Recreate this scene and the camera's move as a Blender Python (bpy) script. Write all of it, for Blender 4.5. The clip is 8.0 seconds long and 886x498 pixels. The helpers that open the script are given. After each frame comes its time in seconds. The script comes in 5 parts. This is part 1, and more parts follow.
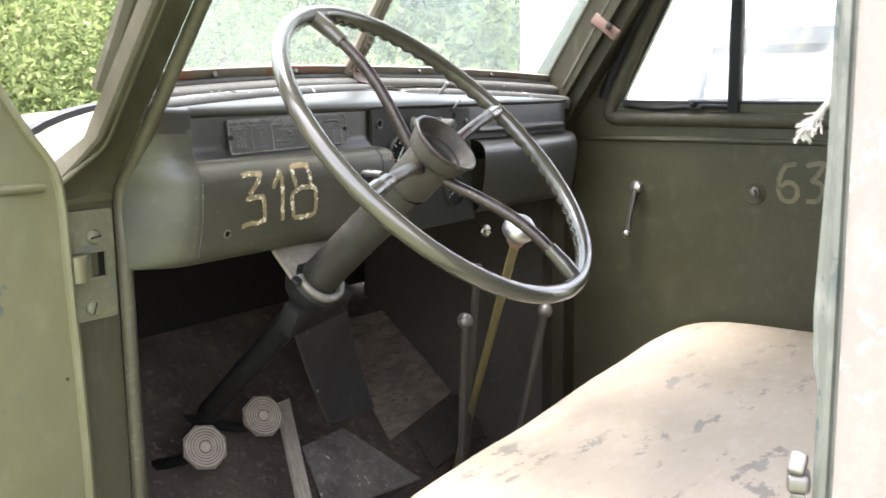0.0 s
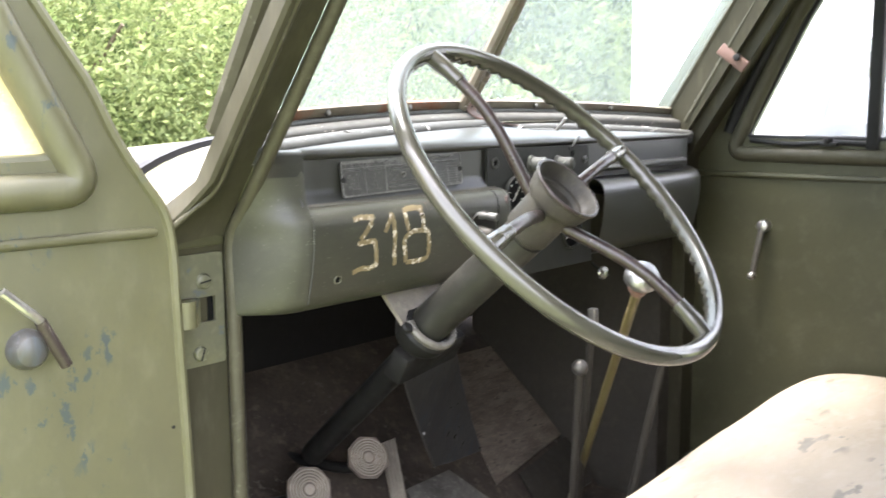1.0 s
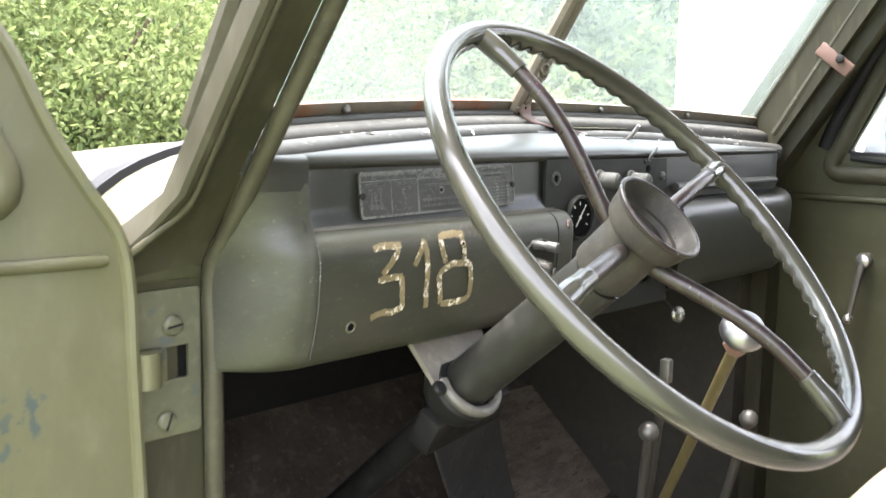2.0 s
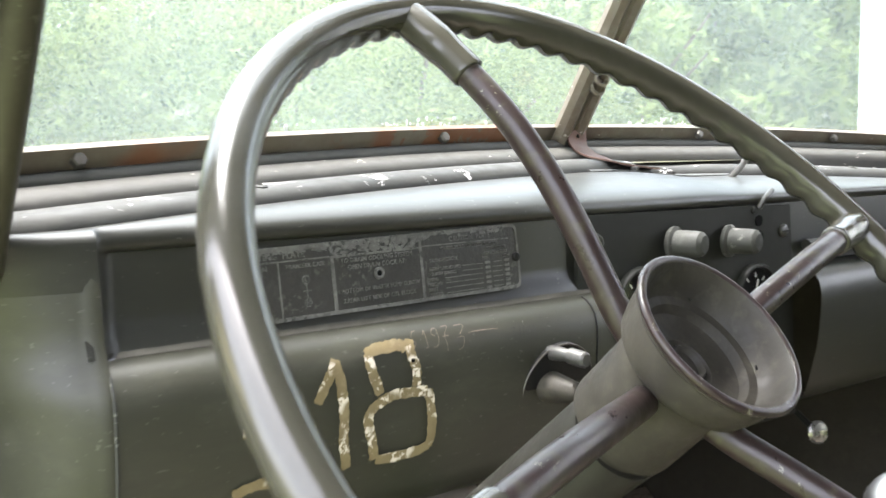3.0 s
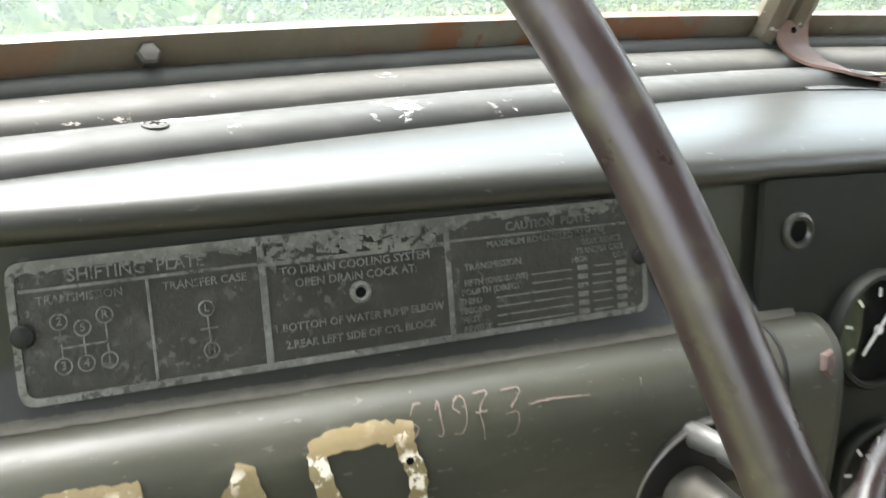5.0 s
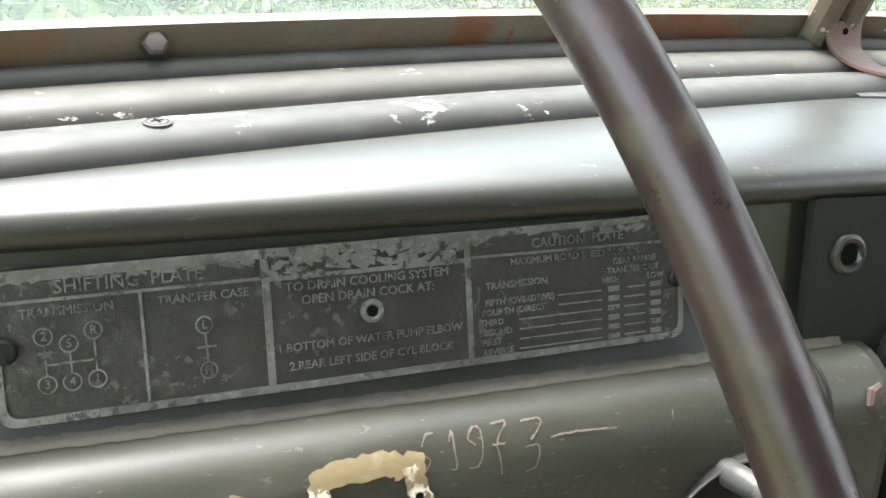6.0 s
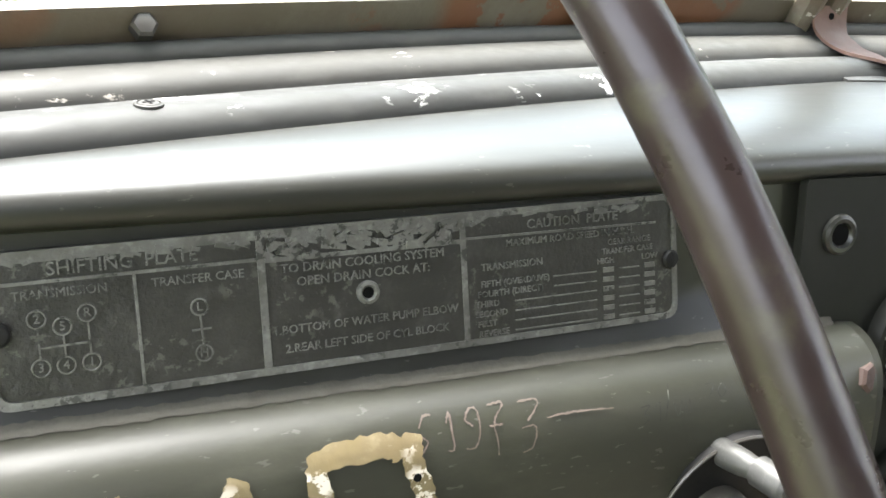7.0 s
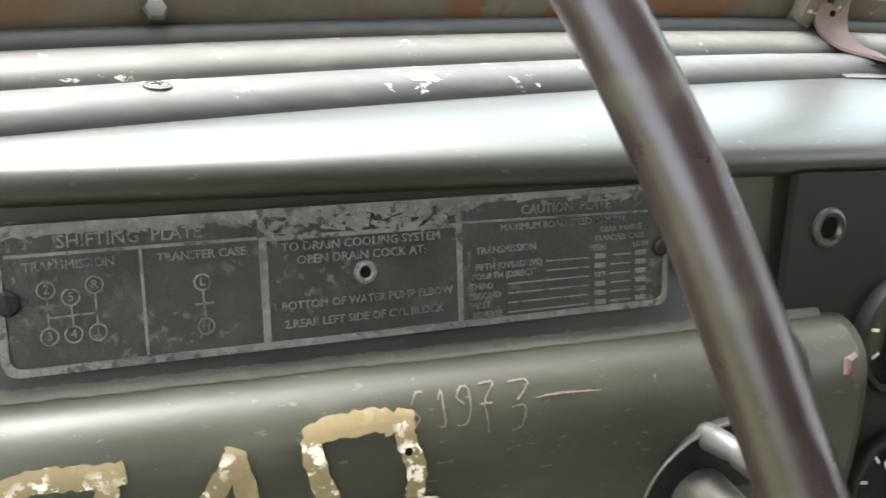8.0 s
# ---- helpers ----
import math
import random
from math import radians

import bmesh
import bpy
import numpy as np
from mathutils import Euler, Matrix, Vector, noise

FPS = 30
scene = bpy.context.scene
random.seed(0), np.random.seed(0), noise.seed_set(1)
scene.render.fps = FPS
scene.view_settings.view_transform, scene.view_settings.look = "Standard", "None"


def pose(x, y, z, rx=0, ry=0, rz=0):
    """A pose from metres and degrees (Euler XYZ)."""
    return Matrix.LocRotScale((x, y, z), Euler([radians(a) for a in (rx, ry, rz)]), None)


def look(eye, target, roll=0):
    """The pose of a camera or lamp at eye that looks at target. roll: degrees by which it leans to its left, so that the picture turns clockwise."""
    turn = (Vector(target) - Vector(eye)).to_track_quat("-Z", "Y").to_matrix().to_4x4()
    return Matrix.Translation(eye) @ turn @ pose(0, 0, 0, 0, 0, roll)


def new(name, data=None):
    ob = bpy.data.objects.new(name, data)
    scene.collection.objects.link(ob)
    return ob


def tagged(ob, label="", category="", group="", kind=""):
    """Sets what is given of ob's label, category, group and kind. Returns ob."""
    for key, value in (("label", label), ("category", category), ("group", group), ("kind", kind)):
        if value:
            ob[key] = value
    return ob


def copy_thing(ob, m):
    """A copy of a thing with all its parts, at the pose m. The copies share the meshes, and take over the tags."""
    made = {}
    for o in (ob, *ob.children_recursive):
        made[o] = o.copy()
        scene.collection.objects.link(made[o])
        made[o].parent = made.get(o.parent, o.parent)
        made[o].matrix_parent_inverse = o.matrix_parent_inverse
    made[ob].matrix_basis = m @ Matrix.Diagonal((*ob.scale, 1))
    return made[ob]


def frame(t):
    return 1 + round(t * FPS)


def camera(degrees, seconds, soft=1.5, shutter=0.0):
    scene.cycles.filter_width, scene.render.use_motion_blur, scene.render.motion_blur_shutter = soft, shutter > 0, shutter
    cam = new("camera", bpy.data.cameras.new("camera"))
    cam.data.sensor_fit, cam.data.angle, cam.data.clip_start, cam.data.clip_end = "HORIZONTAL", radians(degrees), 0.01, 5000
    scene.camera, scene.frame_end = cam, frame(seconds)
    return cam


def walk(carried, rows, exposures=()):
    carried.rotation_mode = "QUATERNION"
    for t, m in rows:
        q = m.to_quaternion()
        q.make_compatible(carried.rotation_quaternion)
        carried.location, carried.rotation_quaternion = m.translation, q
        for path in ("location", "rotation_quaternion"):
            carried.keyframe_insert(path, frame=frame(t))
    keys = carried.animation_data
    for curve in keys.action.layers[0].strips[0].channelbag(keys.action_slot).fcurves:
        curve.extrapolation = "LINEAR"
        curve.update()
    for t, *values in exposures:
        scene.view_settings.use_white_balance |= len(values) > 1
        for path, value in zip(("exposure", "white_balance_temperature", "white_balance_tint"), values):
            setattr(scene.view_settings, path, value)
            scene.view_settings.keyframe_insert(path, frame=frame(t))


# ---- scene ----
cam = camera(48.16, 8.0, soft=1.5, shutter=0.3)
ROWS = [  # seconds, eye, heading, tilt, roll
    (0.0, -1.2337, -0.8917, 1.6488, -54.42, -9.31, -0.64),
    (0.5, -1.2240, -0.8670, 1.6665, -51.70, -8.69, 1.42),
    (1.0, -1.1928, -0.8408, 1.6748, -48.39, -8.21, -0.39),
    (1.2, -1.1648, -0.8125, 1.6663, -46.07, -9.84, -0.92),
    (2.3, -0.9003, -0.5916, 1.6645, -46.42, -6.56, 1.39),
    (2.5, -0.8190, -0.5596, 1.6646, -44.41, -5.97, 0.30),
    (3.0, -0.6353, -0.4904, 1.6668, -36.51, -5.93, -0.82),
    (3.5, -0.5328, -0.4459, 1.6477, -31.12, -5.49, -3.53),
    (4.0, -0.4918, -0.3932, 1.6452, -28.19, -6.98, -3.00),
    (4.5, -0.4642, -0.3423, 1.6550, -26.15, -8.82, -1.16),
    (5.0, -0.4194, -0.2951, 1.6732, -23.36, -12.24, -0.50),
    (5.2, -0.4138, -0.2773, 1.6798, -22.32, -12.82, 0.30),
    (6.3, -0.4068, -0.2712, 1.6761, -21.88, -13.25, 1.07),
    (6.5, -0.4064, -0.2718, 1.6747, -22.37, -13.24, 0.58),
    (7.0, -0.4117, -0.2691, 1.6736, -23.07, -13.54, 0.92),
    (7.5, -0.4221, -0.2627, 1.6715, -21.96, -14.04, 2.40),
    (8.0, -0.4119, -0.2799, 1.6742, -22.56, -14.18, 2.08),
]
EXPOSURE = 2.9
walk(cam, [(t, pose(x, y, z) @ pose(0, 0, 0, 0, 0, yaw) @ pose(0, 0, 0, 90 + tilt) @ pose(0, 0, 0, 0, 0, roll)) for t, x, y, z, yaw, tilt, roll in ROWS],
     exposures=[(t, EXPOSURE + e, k, m) for t, e, k, m in ((0.0, 1.2, 6500, 17), (1.0, 1.36, 6480, 17), (2.5, 1.2, 6480, 15), (3.5, 0.9, 6470, 14), (4.2, 1.05, 6470, 13), (5.0, 1.1, 6480, 12), (6.5, 1.06, 6480, 12), (7.5, 1.19, 6480, 13), (8.0, 1.17, 6480, 13))])

# ---------------------------------------------------------------- world and light
world = bpy.data.worlds.new("overcast_sky")
scene.world = world
world.use_nodes = True
wn, wl = world.node_tree.nodes, world.node_tree.links
wn.clear()
sky = wn.new("ShaderNodeTexSky")
sky.sky_type = "NISHITA"
sky.sun_disc = False
sky.sun_elevation, sky.sun_rotation = radians(76), radians(-30)
sky.air_density, sky.dust_density = 1.0, 3.0
grey = wn.new("ShaderNodeHueSaturation")
grey.inputs["Saturation"].default_value = 0.36
wbg = wn.new("ShaderNodeBackground")
wbg.inputs["Strength"].default_value = 0.15
wout = wn.new("ShaderNodeOutputWorld")
wl.new(sky.outputs[0], grey.inputs["Color"])
wl.new(grey.outputs[0], wbg.inputs["Color"])
wl.new(wbg.outputs[0], wout.inputs[0])
sun = new("sun", bpy.data.lights.new("sun", "SUN"))
sun.data.energy, sun.data.angle, sun.data.color = 1.5, radians(30), (1.0, 0.97, 0.93)
sun.matrix_basis = look((-1.2, 2.1, 10), (0, 0, 0))


# ---------------------------------------------------------------- materials
def material(name):
    m = bpy.data.materials.new(name)
    m.use_nodes = True
    n, l = m.node_tree.nodes, m.node_tree.links
    return m, n, l, n["Principled BSDF"]


def noise_node(n, l, coord, scale, detail=4.0, rough=0.6):
    t = n.new("ShaderNodeTexNoise")
    t.inputs["Scale"].default_value, t.inputs["Detail"].default_value, t.inputs["Roughness"].default_value = scale, detail, rough
    l.new(coord, t.inputs["Vector"])
    return t.outputs["Fac"]


def ramp(n, l, fac, stops):
    r = n.new("ShaderNodeValToRGB")
    e = r.color_ramp.elements
    while len(e) < len(stops):
        e.new(0.5)
    for el, (p, c) in zip(e, stops):
        el.position, el.color = p, (*c, 1) if len(c) == 3 else c
    l.new(fac, r.inputs[0])
    return r.outputs[0]


def mix(n, l, fac, a, b):
    m = n.new("ShaderNodeMix")
    m.data_type = "RGBA"
    for sock, v in ((m.inputs["Factor"], fac), (m.inputs["A"], a), (m.inputs["B"], b)):
        if isinstance(v, (int, float)):
            sock.default_value = v
        elif isinstance(v, tuple):
            sock.default_value = (*v, 1)
        else:
            l.new(v, sock)
    return m.outputs["Result"]


def bump(n, l, p, height, strength, distance=0.001):
    b = n.new("ShaderNodeBump")
    b.inputs["Strength"].default_value, b.inputs["Distance"].default_value = strength, distance
    l.new(height, b.inputs["Height"])
    l.new(b.outputs[0], p.inputs["Normal"])


def worn(name, base, dark, light, rough=0.45, metal=0.0, chips=None, chip_at=0.72, chip_scale=55, big=5, fine=140, bump_s=0.25, stretch=(1, 1, 1), vary=0.3, spec=0.5, ragged=False):
    """A worn surface: a base colour with large stains, fine speckle, optional chips, and relief."""
    m, n, l, p = material(name)
    tc = n.new("ShaderNodeTexCoord")
    mp = n.new("ShaderNodeMapping")
    mp.inputs["Scale"].default_value = stretch
    l.new(tc.outputs["Object"], mp.inputs["Vector"])
    co = mp.outputs["Vector"]
    a, b, c = noise_node(n, l, co, big), noise_node(n, l, co, fine, 3), noise_node(n, l, co, big * 6, 5)
    col = mix(n, l, ramp(n, l, a, ((0.35, (0, 0, 0)), (0.7, (1, 1, 1)))), base, dark)
    col = mix(n, l, ramp(n, l, c, ((0.52, (0, 0, 0)), (0.8, (0.8, 0.8, 0.8)))), col, light)
    col = mix(n, l, ramp(n, l, b, ((0.3, (0.35, 0.35, 0.35)), (0.55, (0, 0, 0)))), col, dark)
    rr = ramp(n, l, c, ((0.3, (rough * (1 - vary),) * 3), (0.75, (min(1, rough * (1 + vary)),) * 3)))
    if chips:
        d = noise_node(n, l, co, chip_scale, 8 if ragged else 3, 0.68 if ragged else 0.5)
        mask = ramp(n, l, d, ((chip_at, (0, 0, 0)), (chip_at + 0.015, (1, 1, 1))))
        if ragged:
            k = ramp(n, l, noise_node(n, l, co, big * 1.7, 2), ((0.5, (0, 0, 0)), (0.56, (1, 1, 1))))
            mask = mix(n, l, k, (0, 0, 0), mask)
        col = mix(n, l, mask, col, chips)
    l.new(col, p.inputs["Base Color"])
    l.new(rr, p.inputs["Roughness"])
    p.inputs["Metallic"].default_value = metal
    p.inputs["Specular IOR Level"].default_value = spec
    bump(n, l, p, b, bump_s, 0.0006)
    return m


# The door olive again, darkened for the shade inside the cab.
OLIVE_SHADED = worn("olive_paint", (0.0395, 0.0385, 0.0192), (0.0275, 0.0272, 0.0148), (0.055, 0.054, 0.0305), 0.5, spec=0.22)
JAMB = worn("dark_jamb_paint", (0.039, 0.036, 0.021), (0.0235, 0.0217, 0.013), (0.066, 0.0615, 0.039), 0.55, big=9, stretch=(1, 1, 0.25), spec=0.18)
TRIM = worn("rubbed_trim_paint", (0.042, 0.039, 0.024), (0.028, 0.026, 0.016), (0.062, 0.058, 0.038), 0.45, chips=(0.075, 0.072, 0.056), chip_at=0.6, chip_scale=120, big=14, spec=0.25, ragged=True)
HEADLINER = worn("grey_green_headliner", (0.055, 0.054, 0.042), (0.04, 0.039, 0.03), (0.075, 0.073, 0.058), 0.8)
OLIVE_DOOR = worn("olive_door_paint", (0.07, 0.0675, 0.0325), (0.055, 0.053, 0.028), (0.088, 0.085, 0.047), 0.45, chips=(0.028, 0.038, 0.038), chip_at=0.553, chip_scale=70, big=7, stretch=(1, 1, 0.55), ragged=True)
DASH = worn("dash_paint", (0.0155, 0.0158, 0.0113), (0.0095, 0.0098, 0.0072), (0.0225, 0.023, 0.0172), 0.4, chips=(0.055, 0.054, 0.046), chip_at=0.69, chip_scale=420, big=8, bump_s=0.14, vary=0.08, spec=0.62, stretch=(0.45, 1, 1.2))
KNOB = worn("chalky_knob_paint", (0.042, 0.043, 0.037), (0.028, 0.029, 0.025), (0.08, 0.081, 0.072), 0.7, chips=(0.14, 0.14, 0.125), chip_at=0.54, chip_scale=120, big=30, bump_s=0.5, spec=0.25, ragged=True)
COVER = worn("cover_plate_paint", (0.015, 0.0155, 0.0125), (0.011, 0.0115, 0.0095), (0.023, 0.0235, 0.02), 0.5, big=6, bump_s=0.15, spec=0.15)
KICK = worn("grimy_kick_panel", (0.045, 0.0405, 0.032), (0.027, 0.0245, 0.0195), (0.066, 0.06, 0.048), 0.7, big=6, bump_s=0.4, spec=0.2)
COLUMN = worn("greasy_column_paint", (0.019, 0.0185, 0.0145), (0.011, 0.0108, 0.0088), (0.032, 0.031, 0.025), 0.5, big=10, bump_s=0.3, spec=0.3)
DASH_DUSTY = worn("dusty_dash_paint", (0.0305, 0.0308, 0.0193), (0.0185, 0.0187, 0.0125), (0.043, 0.0433, 0.0295), 0.48, chips=(0.055, 0.053, 0.044), chip_at=0.68, chip_scale=380, big=8, bump_s=0.18, vary=0.1, spec=0.42, stretch=(0.45, 1, 1.2))
WHEEL = worn("wheel_enamel", (0.04, 0.0385, 0.0285), (0.034, 0.033, 0.0245), (0.048, 0.0465, 0.0355), 0.19, bump_s=0.06, spec=0.57)
SPOKE = worn("spoke_brown_steel", (0.026, 0.0175, 0.0158), (0.016, 0.011, 0.0098), (0.058, 0.055, 0.03), 0.36, bump_s=0.25, big=16, spec=0.4, chips=(0.17, 0.165, 0.125), chip_at=0.63, chip_scale=260, ragged=True)
HUB = worn("hub_paint", (0.042, 0.038, 0.029), (0.02, 0.018, 0.014), (0.072, 0.066, 0.05), 0.6, bump_s=0.5, big=22, spec=0.25)
COWL = worn("cowl_paint", (0.046, 0.0465, 0.042), (0.03, 0.03, 0.027), (0.068, 0.0685, 0.062), 0.66, chips=(0.62, 0.61, 0.58), chip_at=0.6, chip_scale=80, big=12, stretch=(0.55, 1, 1), ragged=True, spec=0.3)
COWL_FLAT = worn("cowl_strip_paint", (0.056, 0.055, 0.0485), (0.037, 0.0355, 0.031), (0.083, 0.081, 0.072), 0.66, chips=(0.4, 0.37, 0.32), chip_at=0.635, chip_scale=90, big=12, stretch=(0.5, 1, 1), ragged=True, spec=0.26)
SEAL = worn("painted_rubber_seal", (0.04, 0.04, 0.035), (0.024, 0.024, 0.021), (0.065, 0.064, 0.056), 0.6, big=14, stretch=(0.4, 1, 1), spec=0.3)
DARKRUST = worn("dark_rust", (0.07, 0.045, 0.036), (0.045, 0.027, 0.021), (0.11, 0.075, 0.06), 0.65, bump_s=0.5, big=60)
RUSTY = worn("rusty_frame", (0.13, 0.116, 0.085), (0.1, 0.078, 0.052), (0.19, 0.175, 0.135), 0.5, chips=(0.15, 0.066, 0.03), chip_at=0.485, chip_scale=22, big=5, bump_s=0.5, ragged=True)
FRAME = worn("grey_brown_frame_paint", (0.13, 0.122, 0.09), (0.1, 0.07, 0.045), (0.19, 0.18, 0.14), 0.45, chips=(0.45, 0.43, 0.38), chip_at=0.7, chip_scale=170, big=12, bump_s=0.4)
RUST = worn("brown_rust", (0.15, 0.088, 0.065), (0.1, 0.052, 0.038), (0.2, 0.135, 0.105), 0.65, bump_s=0.5)
RUBBER = worn("rubber", (0.009, 0.009, 0.0085), (0.006, 0.006, 0.006), (0.018, 0.0175, 0.016), 0.6, bump_s=0.4, spec=0.15)
# Black steel; also the shade colour of the firewall and left kick panel.
BLACK = worn("black_steel_and_shade", (0.0095, 0.0092, 0.0085), (0.006, 0.006, 0.0055), (0.022, 0.021, 0.0185), 0.6, bump_s=0.3, spec=0.2)
DARKSTEEL = worn("dark_blue_steel", (0.065, 0.063, 0.058), (0.03, 0.028, 0.025), (0.075, 0.105, 0.13), 0.38, metal=0.3, chips=(0.09, 0.09, 0.085), chip_at=0.58, chip_scale=120, bump_s=0.3, big=7, stretch=(2, 1, 0.4), ragged=True)
FLOORMAT = worn("dusty_floor", (0.062, 0.05, 0.038), (0.024, 0.019, 0.0148), (0.125, 0.102, 0.08), 0.9, chips=(0.085, 0.073, 0.06), chip_at=0.6, chip_scale=70, big=9, bump_s=0.9, spec=0.2, ragged=True)
STEEL = worn("bare_steel", (0.42, 0.41, 0.39), (0.25, 0.24, 0.22), (0.6, 0.6, 0.58), 0.32, metal=0.9)
CHROME = worn("polished_aluminium", (0.36, 0.36, 0.355), (0.26, 0.26, 0.255), (0.44, 0.44, 0.435), 0.45, metal=1.0, bump_s=0.12)
PEDAL = worn("dusty_pedal_rubber", (0.3, 0.265, 0.215), (0.19, 0.165, 0.13), (0.4, 0.36, 0.3), 0.8, bump_s=0.6)
OCHRE = worn("ochre_painted_rod", (0.095, 0.074, 0.024), (0.06, 0.048, 0.018), (0.14, 0.11, 0.045), 0.55)
SEATV = worn("beige_vinyl", (0.285, 0.236, 0.177), (0.245, 0.203, 0.151), (0.325, 0.275, 0.212), 0.55, chips=(0.14, 0.122, 0.1), chip_at=0.56, chip_scale=26, big=7, bump_s=0.3, stretch=(0.6, 1.3, 1), ragged=True)
MATGREY = worn("dusty_plate", (0.17, 0.15, 0.123), (0.085, 0.075, 0.061), (0.27, 0.24, 0.2), 0.8, chips=(0.13, 0.12, 0.1), chip_at=0.57, chip_scale=60, big=10, bump_s=0.7, ragged=True)
BOARD = worn("grimy_board", (0.16, 0.132, 0.1), (0.065, 0.054, 0.042), (0.24, 0.2, 0.155), 0.8, chips=(0.07, 0.058, 0.045), chip_at=0.55, chip_scale=45, big=14, bump_s=0.8, ragged=True, stretch=(0.9, 3, 3), spec=0.25)
DULLPLATE = worn("dull_sheet_metal", (0.145, 0.137, 0.116), (0.06, 0.056, 0.048), (0.26, 0.248, 0.22), 0.5, metal=0.25, chips=(0.4, 0.39, 0.36), chip_at=0.6, chip_scale=40, big=13, spec=0.3, ragged=True)
STEELDULL = worn("dull_steel", (0.12, 0.113, 0.102), (0.07, 0.066, 0.058), (0.19, 0.182, 0.167), 0.42, metal=0.6)
TINT = worn("tinted_glass", (0.03, 0.045, 0.055), (0.025, 0.038, 0.047), (0.04, 0.056, 0.066), 0.1, big=3)
# Darker than the pedal rings, so that grooves read between them.
PEDALDARK = worn("dark_pedal_rubber", (0.15, 0.12, 0.093), (0.085, 0.068, 0.052), (0.25, 0.2, 0.158), 0.8, bump_s=0.6)
WORNZINC = worn("worn_zinc", (0.08, 0.08, 0.075), (0.05, 0.05, 0.046), (0.14, 0.14, 0.13), 0.5, metal=0.4, big=80, spec=0.3)
PALE_OLIVE = worn("scuffed_olive_paint", (0.08, 0.08, 0.043), (0.05, 0.05, 0.034), (0.12, 0.117, 0.08), 0.5, chips=(0.05, 0.058, 0.058), chip_at=0.66, chip_scale=40, big=14)
PALE = worn("weathered_pale_green", (0.095, 0.1, 0.086), (0.058, 0.062, 0.053), (0.145, 0.15, 0.134), 0.55, chips=(0.04, 0.05, 0.048), chip_at=0.535, chip_scale=60, big=12, ragged=True, stretch=(1, 1, 0.4), spec=0.2)
CREAM = worn("chalky_cream_paint", (0.14, 0.127, 0.115), (0.118, 0.108, 0.098), (0.17, 0.156, 0.142), 0.7, chips=(0.21, 0.203, 0.186), chip_at=0.55, chip_scale=60, ragged=True, bump_s=0.5, spec=0.15)
NUMBER = worn("ochre_number_paint", (0.17, 0.134, 0.066), (0.118, 0.09, 0.042), (0.225, 0.186, 0.108), 0.6, chips=(0.55, 0.5, 0.42), chip_at=0.52, chip_scale=190, big=22, ragged=True)
DUST = worn("tan_dust", (0.085, 0.08, 0.065), (0.05, 0.047, 0.038), (0.12, 0.113, 0.094), 0.9, fine=700, spec=0.1)
CRUST = worn("pale_crust", (0.36, 0.35, 0.29), (0.26, 0.25, 0.2), (0.45, 0.44, 0.39), 0.9)
NUMBER_OLD = worn("faded_number_paint", (0.095, 0.078, 0.031), (0.055, 0.05, 0.026), (0.135, 0.112, 0.05), 0.6, chips=(0.044, 0.043, 0.022), chip_at=0.52, chip_scale=70, big=20, ragged=True)
PLATE = worn("etched_plate_black", (0.0275, 0.0265, 0.0222), (0.0168, 0.0163, 0.014), (0.049, 0.047, 0.0405), 0.42, chips=(0.058, 0.057, 0.049), chip_at=0.57, chip_scale=230, big=26, fine=500, bump_s=0.6, spec=0.4, ragged=True)
PLATE_METAL = worn("etched_plate_metal", (0.125, 0.124, 0.112), (0.054, 0.053, 0.047), (0.205, 0.205, 0.19), 0.5, metal=0.2, chips=(0.034, 0.034, 0.03), chip_at=0.53, chip_scale=330, big=60, fine=700, ragged=True)
SCRATCH = worn("scratched_primer", (0.1, 0.078, 0.062), (0.07, 0.052, 0.042), (0.13, 0.105, 0.085), 0.7)
DIALFACE = worn("dial_black", (0.005, 0.005, 0.005), (0.0035, 0.0035, 0.0035), (0.01, 0.01, 0.01), 0.7, spec=0.04)
DIALWHITE = worn("dial_white", (0.6, 0.6, 0.56), (0.5, 0.5, 0.46), (0.65, 0.65, 0.6), 0.6)
ROPE = worn("frayed_rope", (0.28, 0.27, 0.25), (0.1, 0.095, 0.085), (0.42, 0.41, 0.39), 0.9, bump_s=0.8)
WHITEWALL = worn("white_render", (0.8, 0.8, 0.78), (0.74, 0.74, 0.72), (0.82, 0.82, 0.8), 0.8, big=1, fine=20)
TRUCKPALE = worn("pale_blue_truck_paint", (0.042, 0.052, 0.057), (0.036, 0.045, 0.05), (0.05, 0.06, 0.066), 0.6, big=2, fine=40, spec=0.1)
GROUND = worn("grass_ground", (0.1, 0.13, 0.04), (0.07, 0.085, 0.03), (0.22, 0.19, 0.09), 0.9, big=1.5, fine=30, bump_s=1.0)
BARK = worn("bark", (0.12, 0.09, 0.06), (0.07, 0.055, 0.04), (0.18, 0.14, 0.1), 0.9, bump_s=0.8)


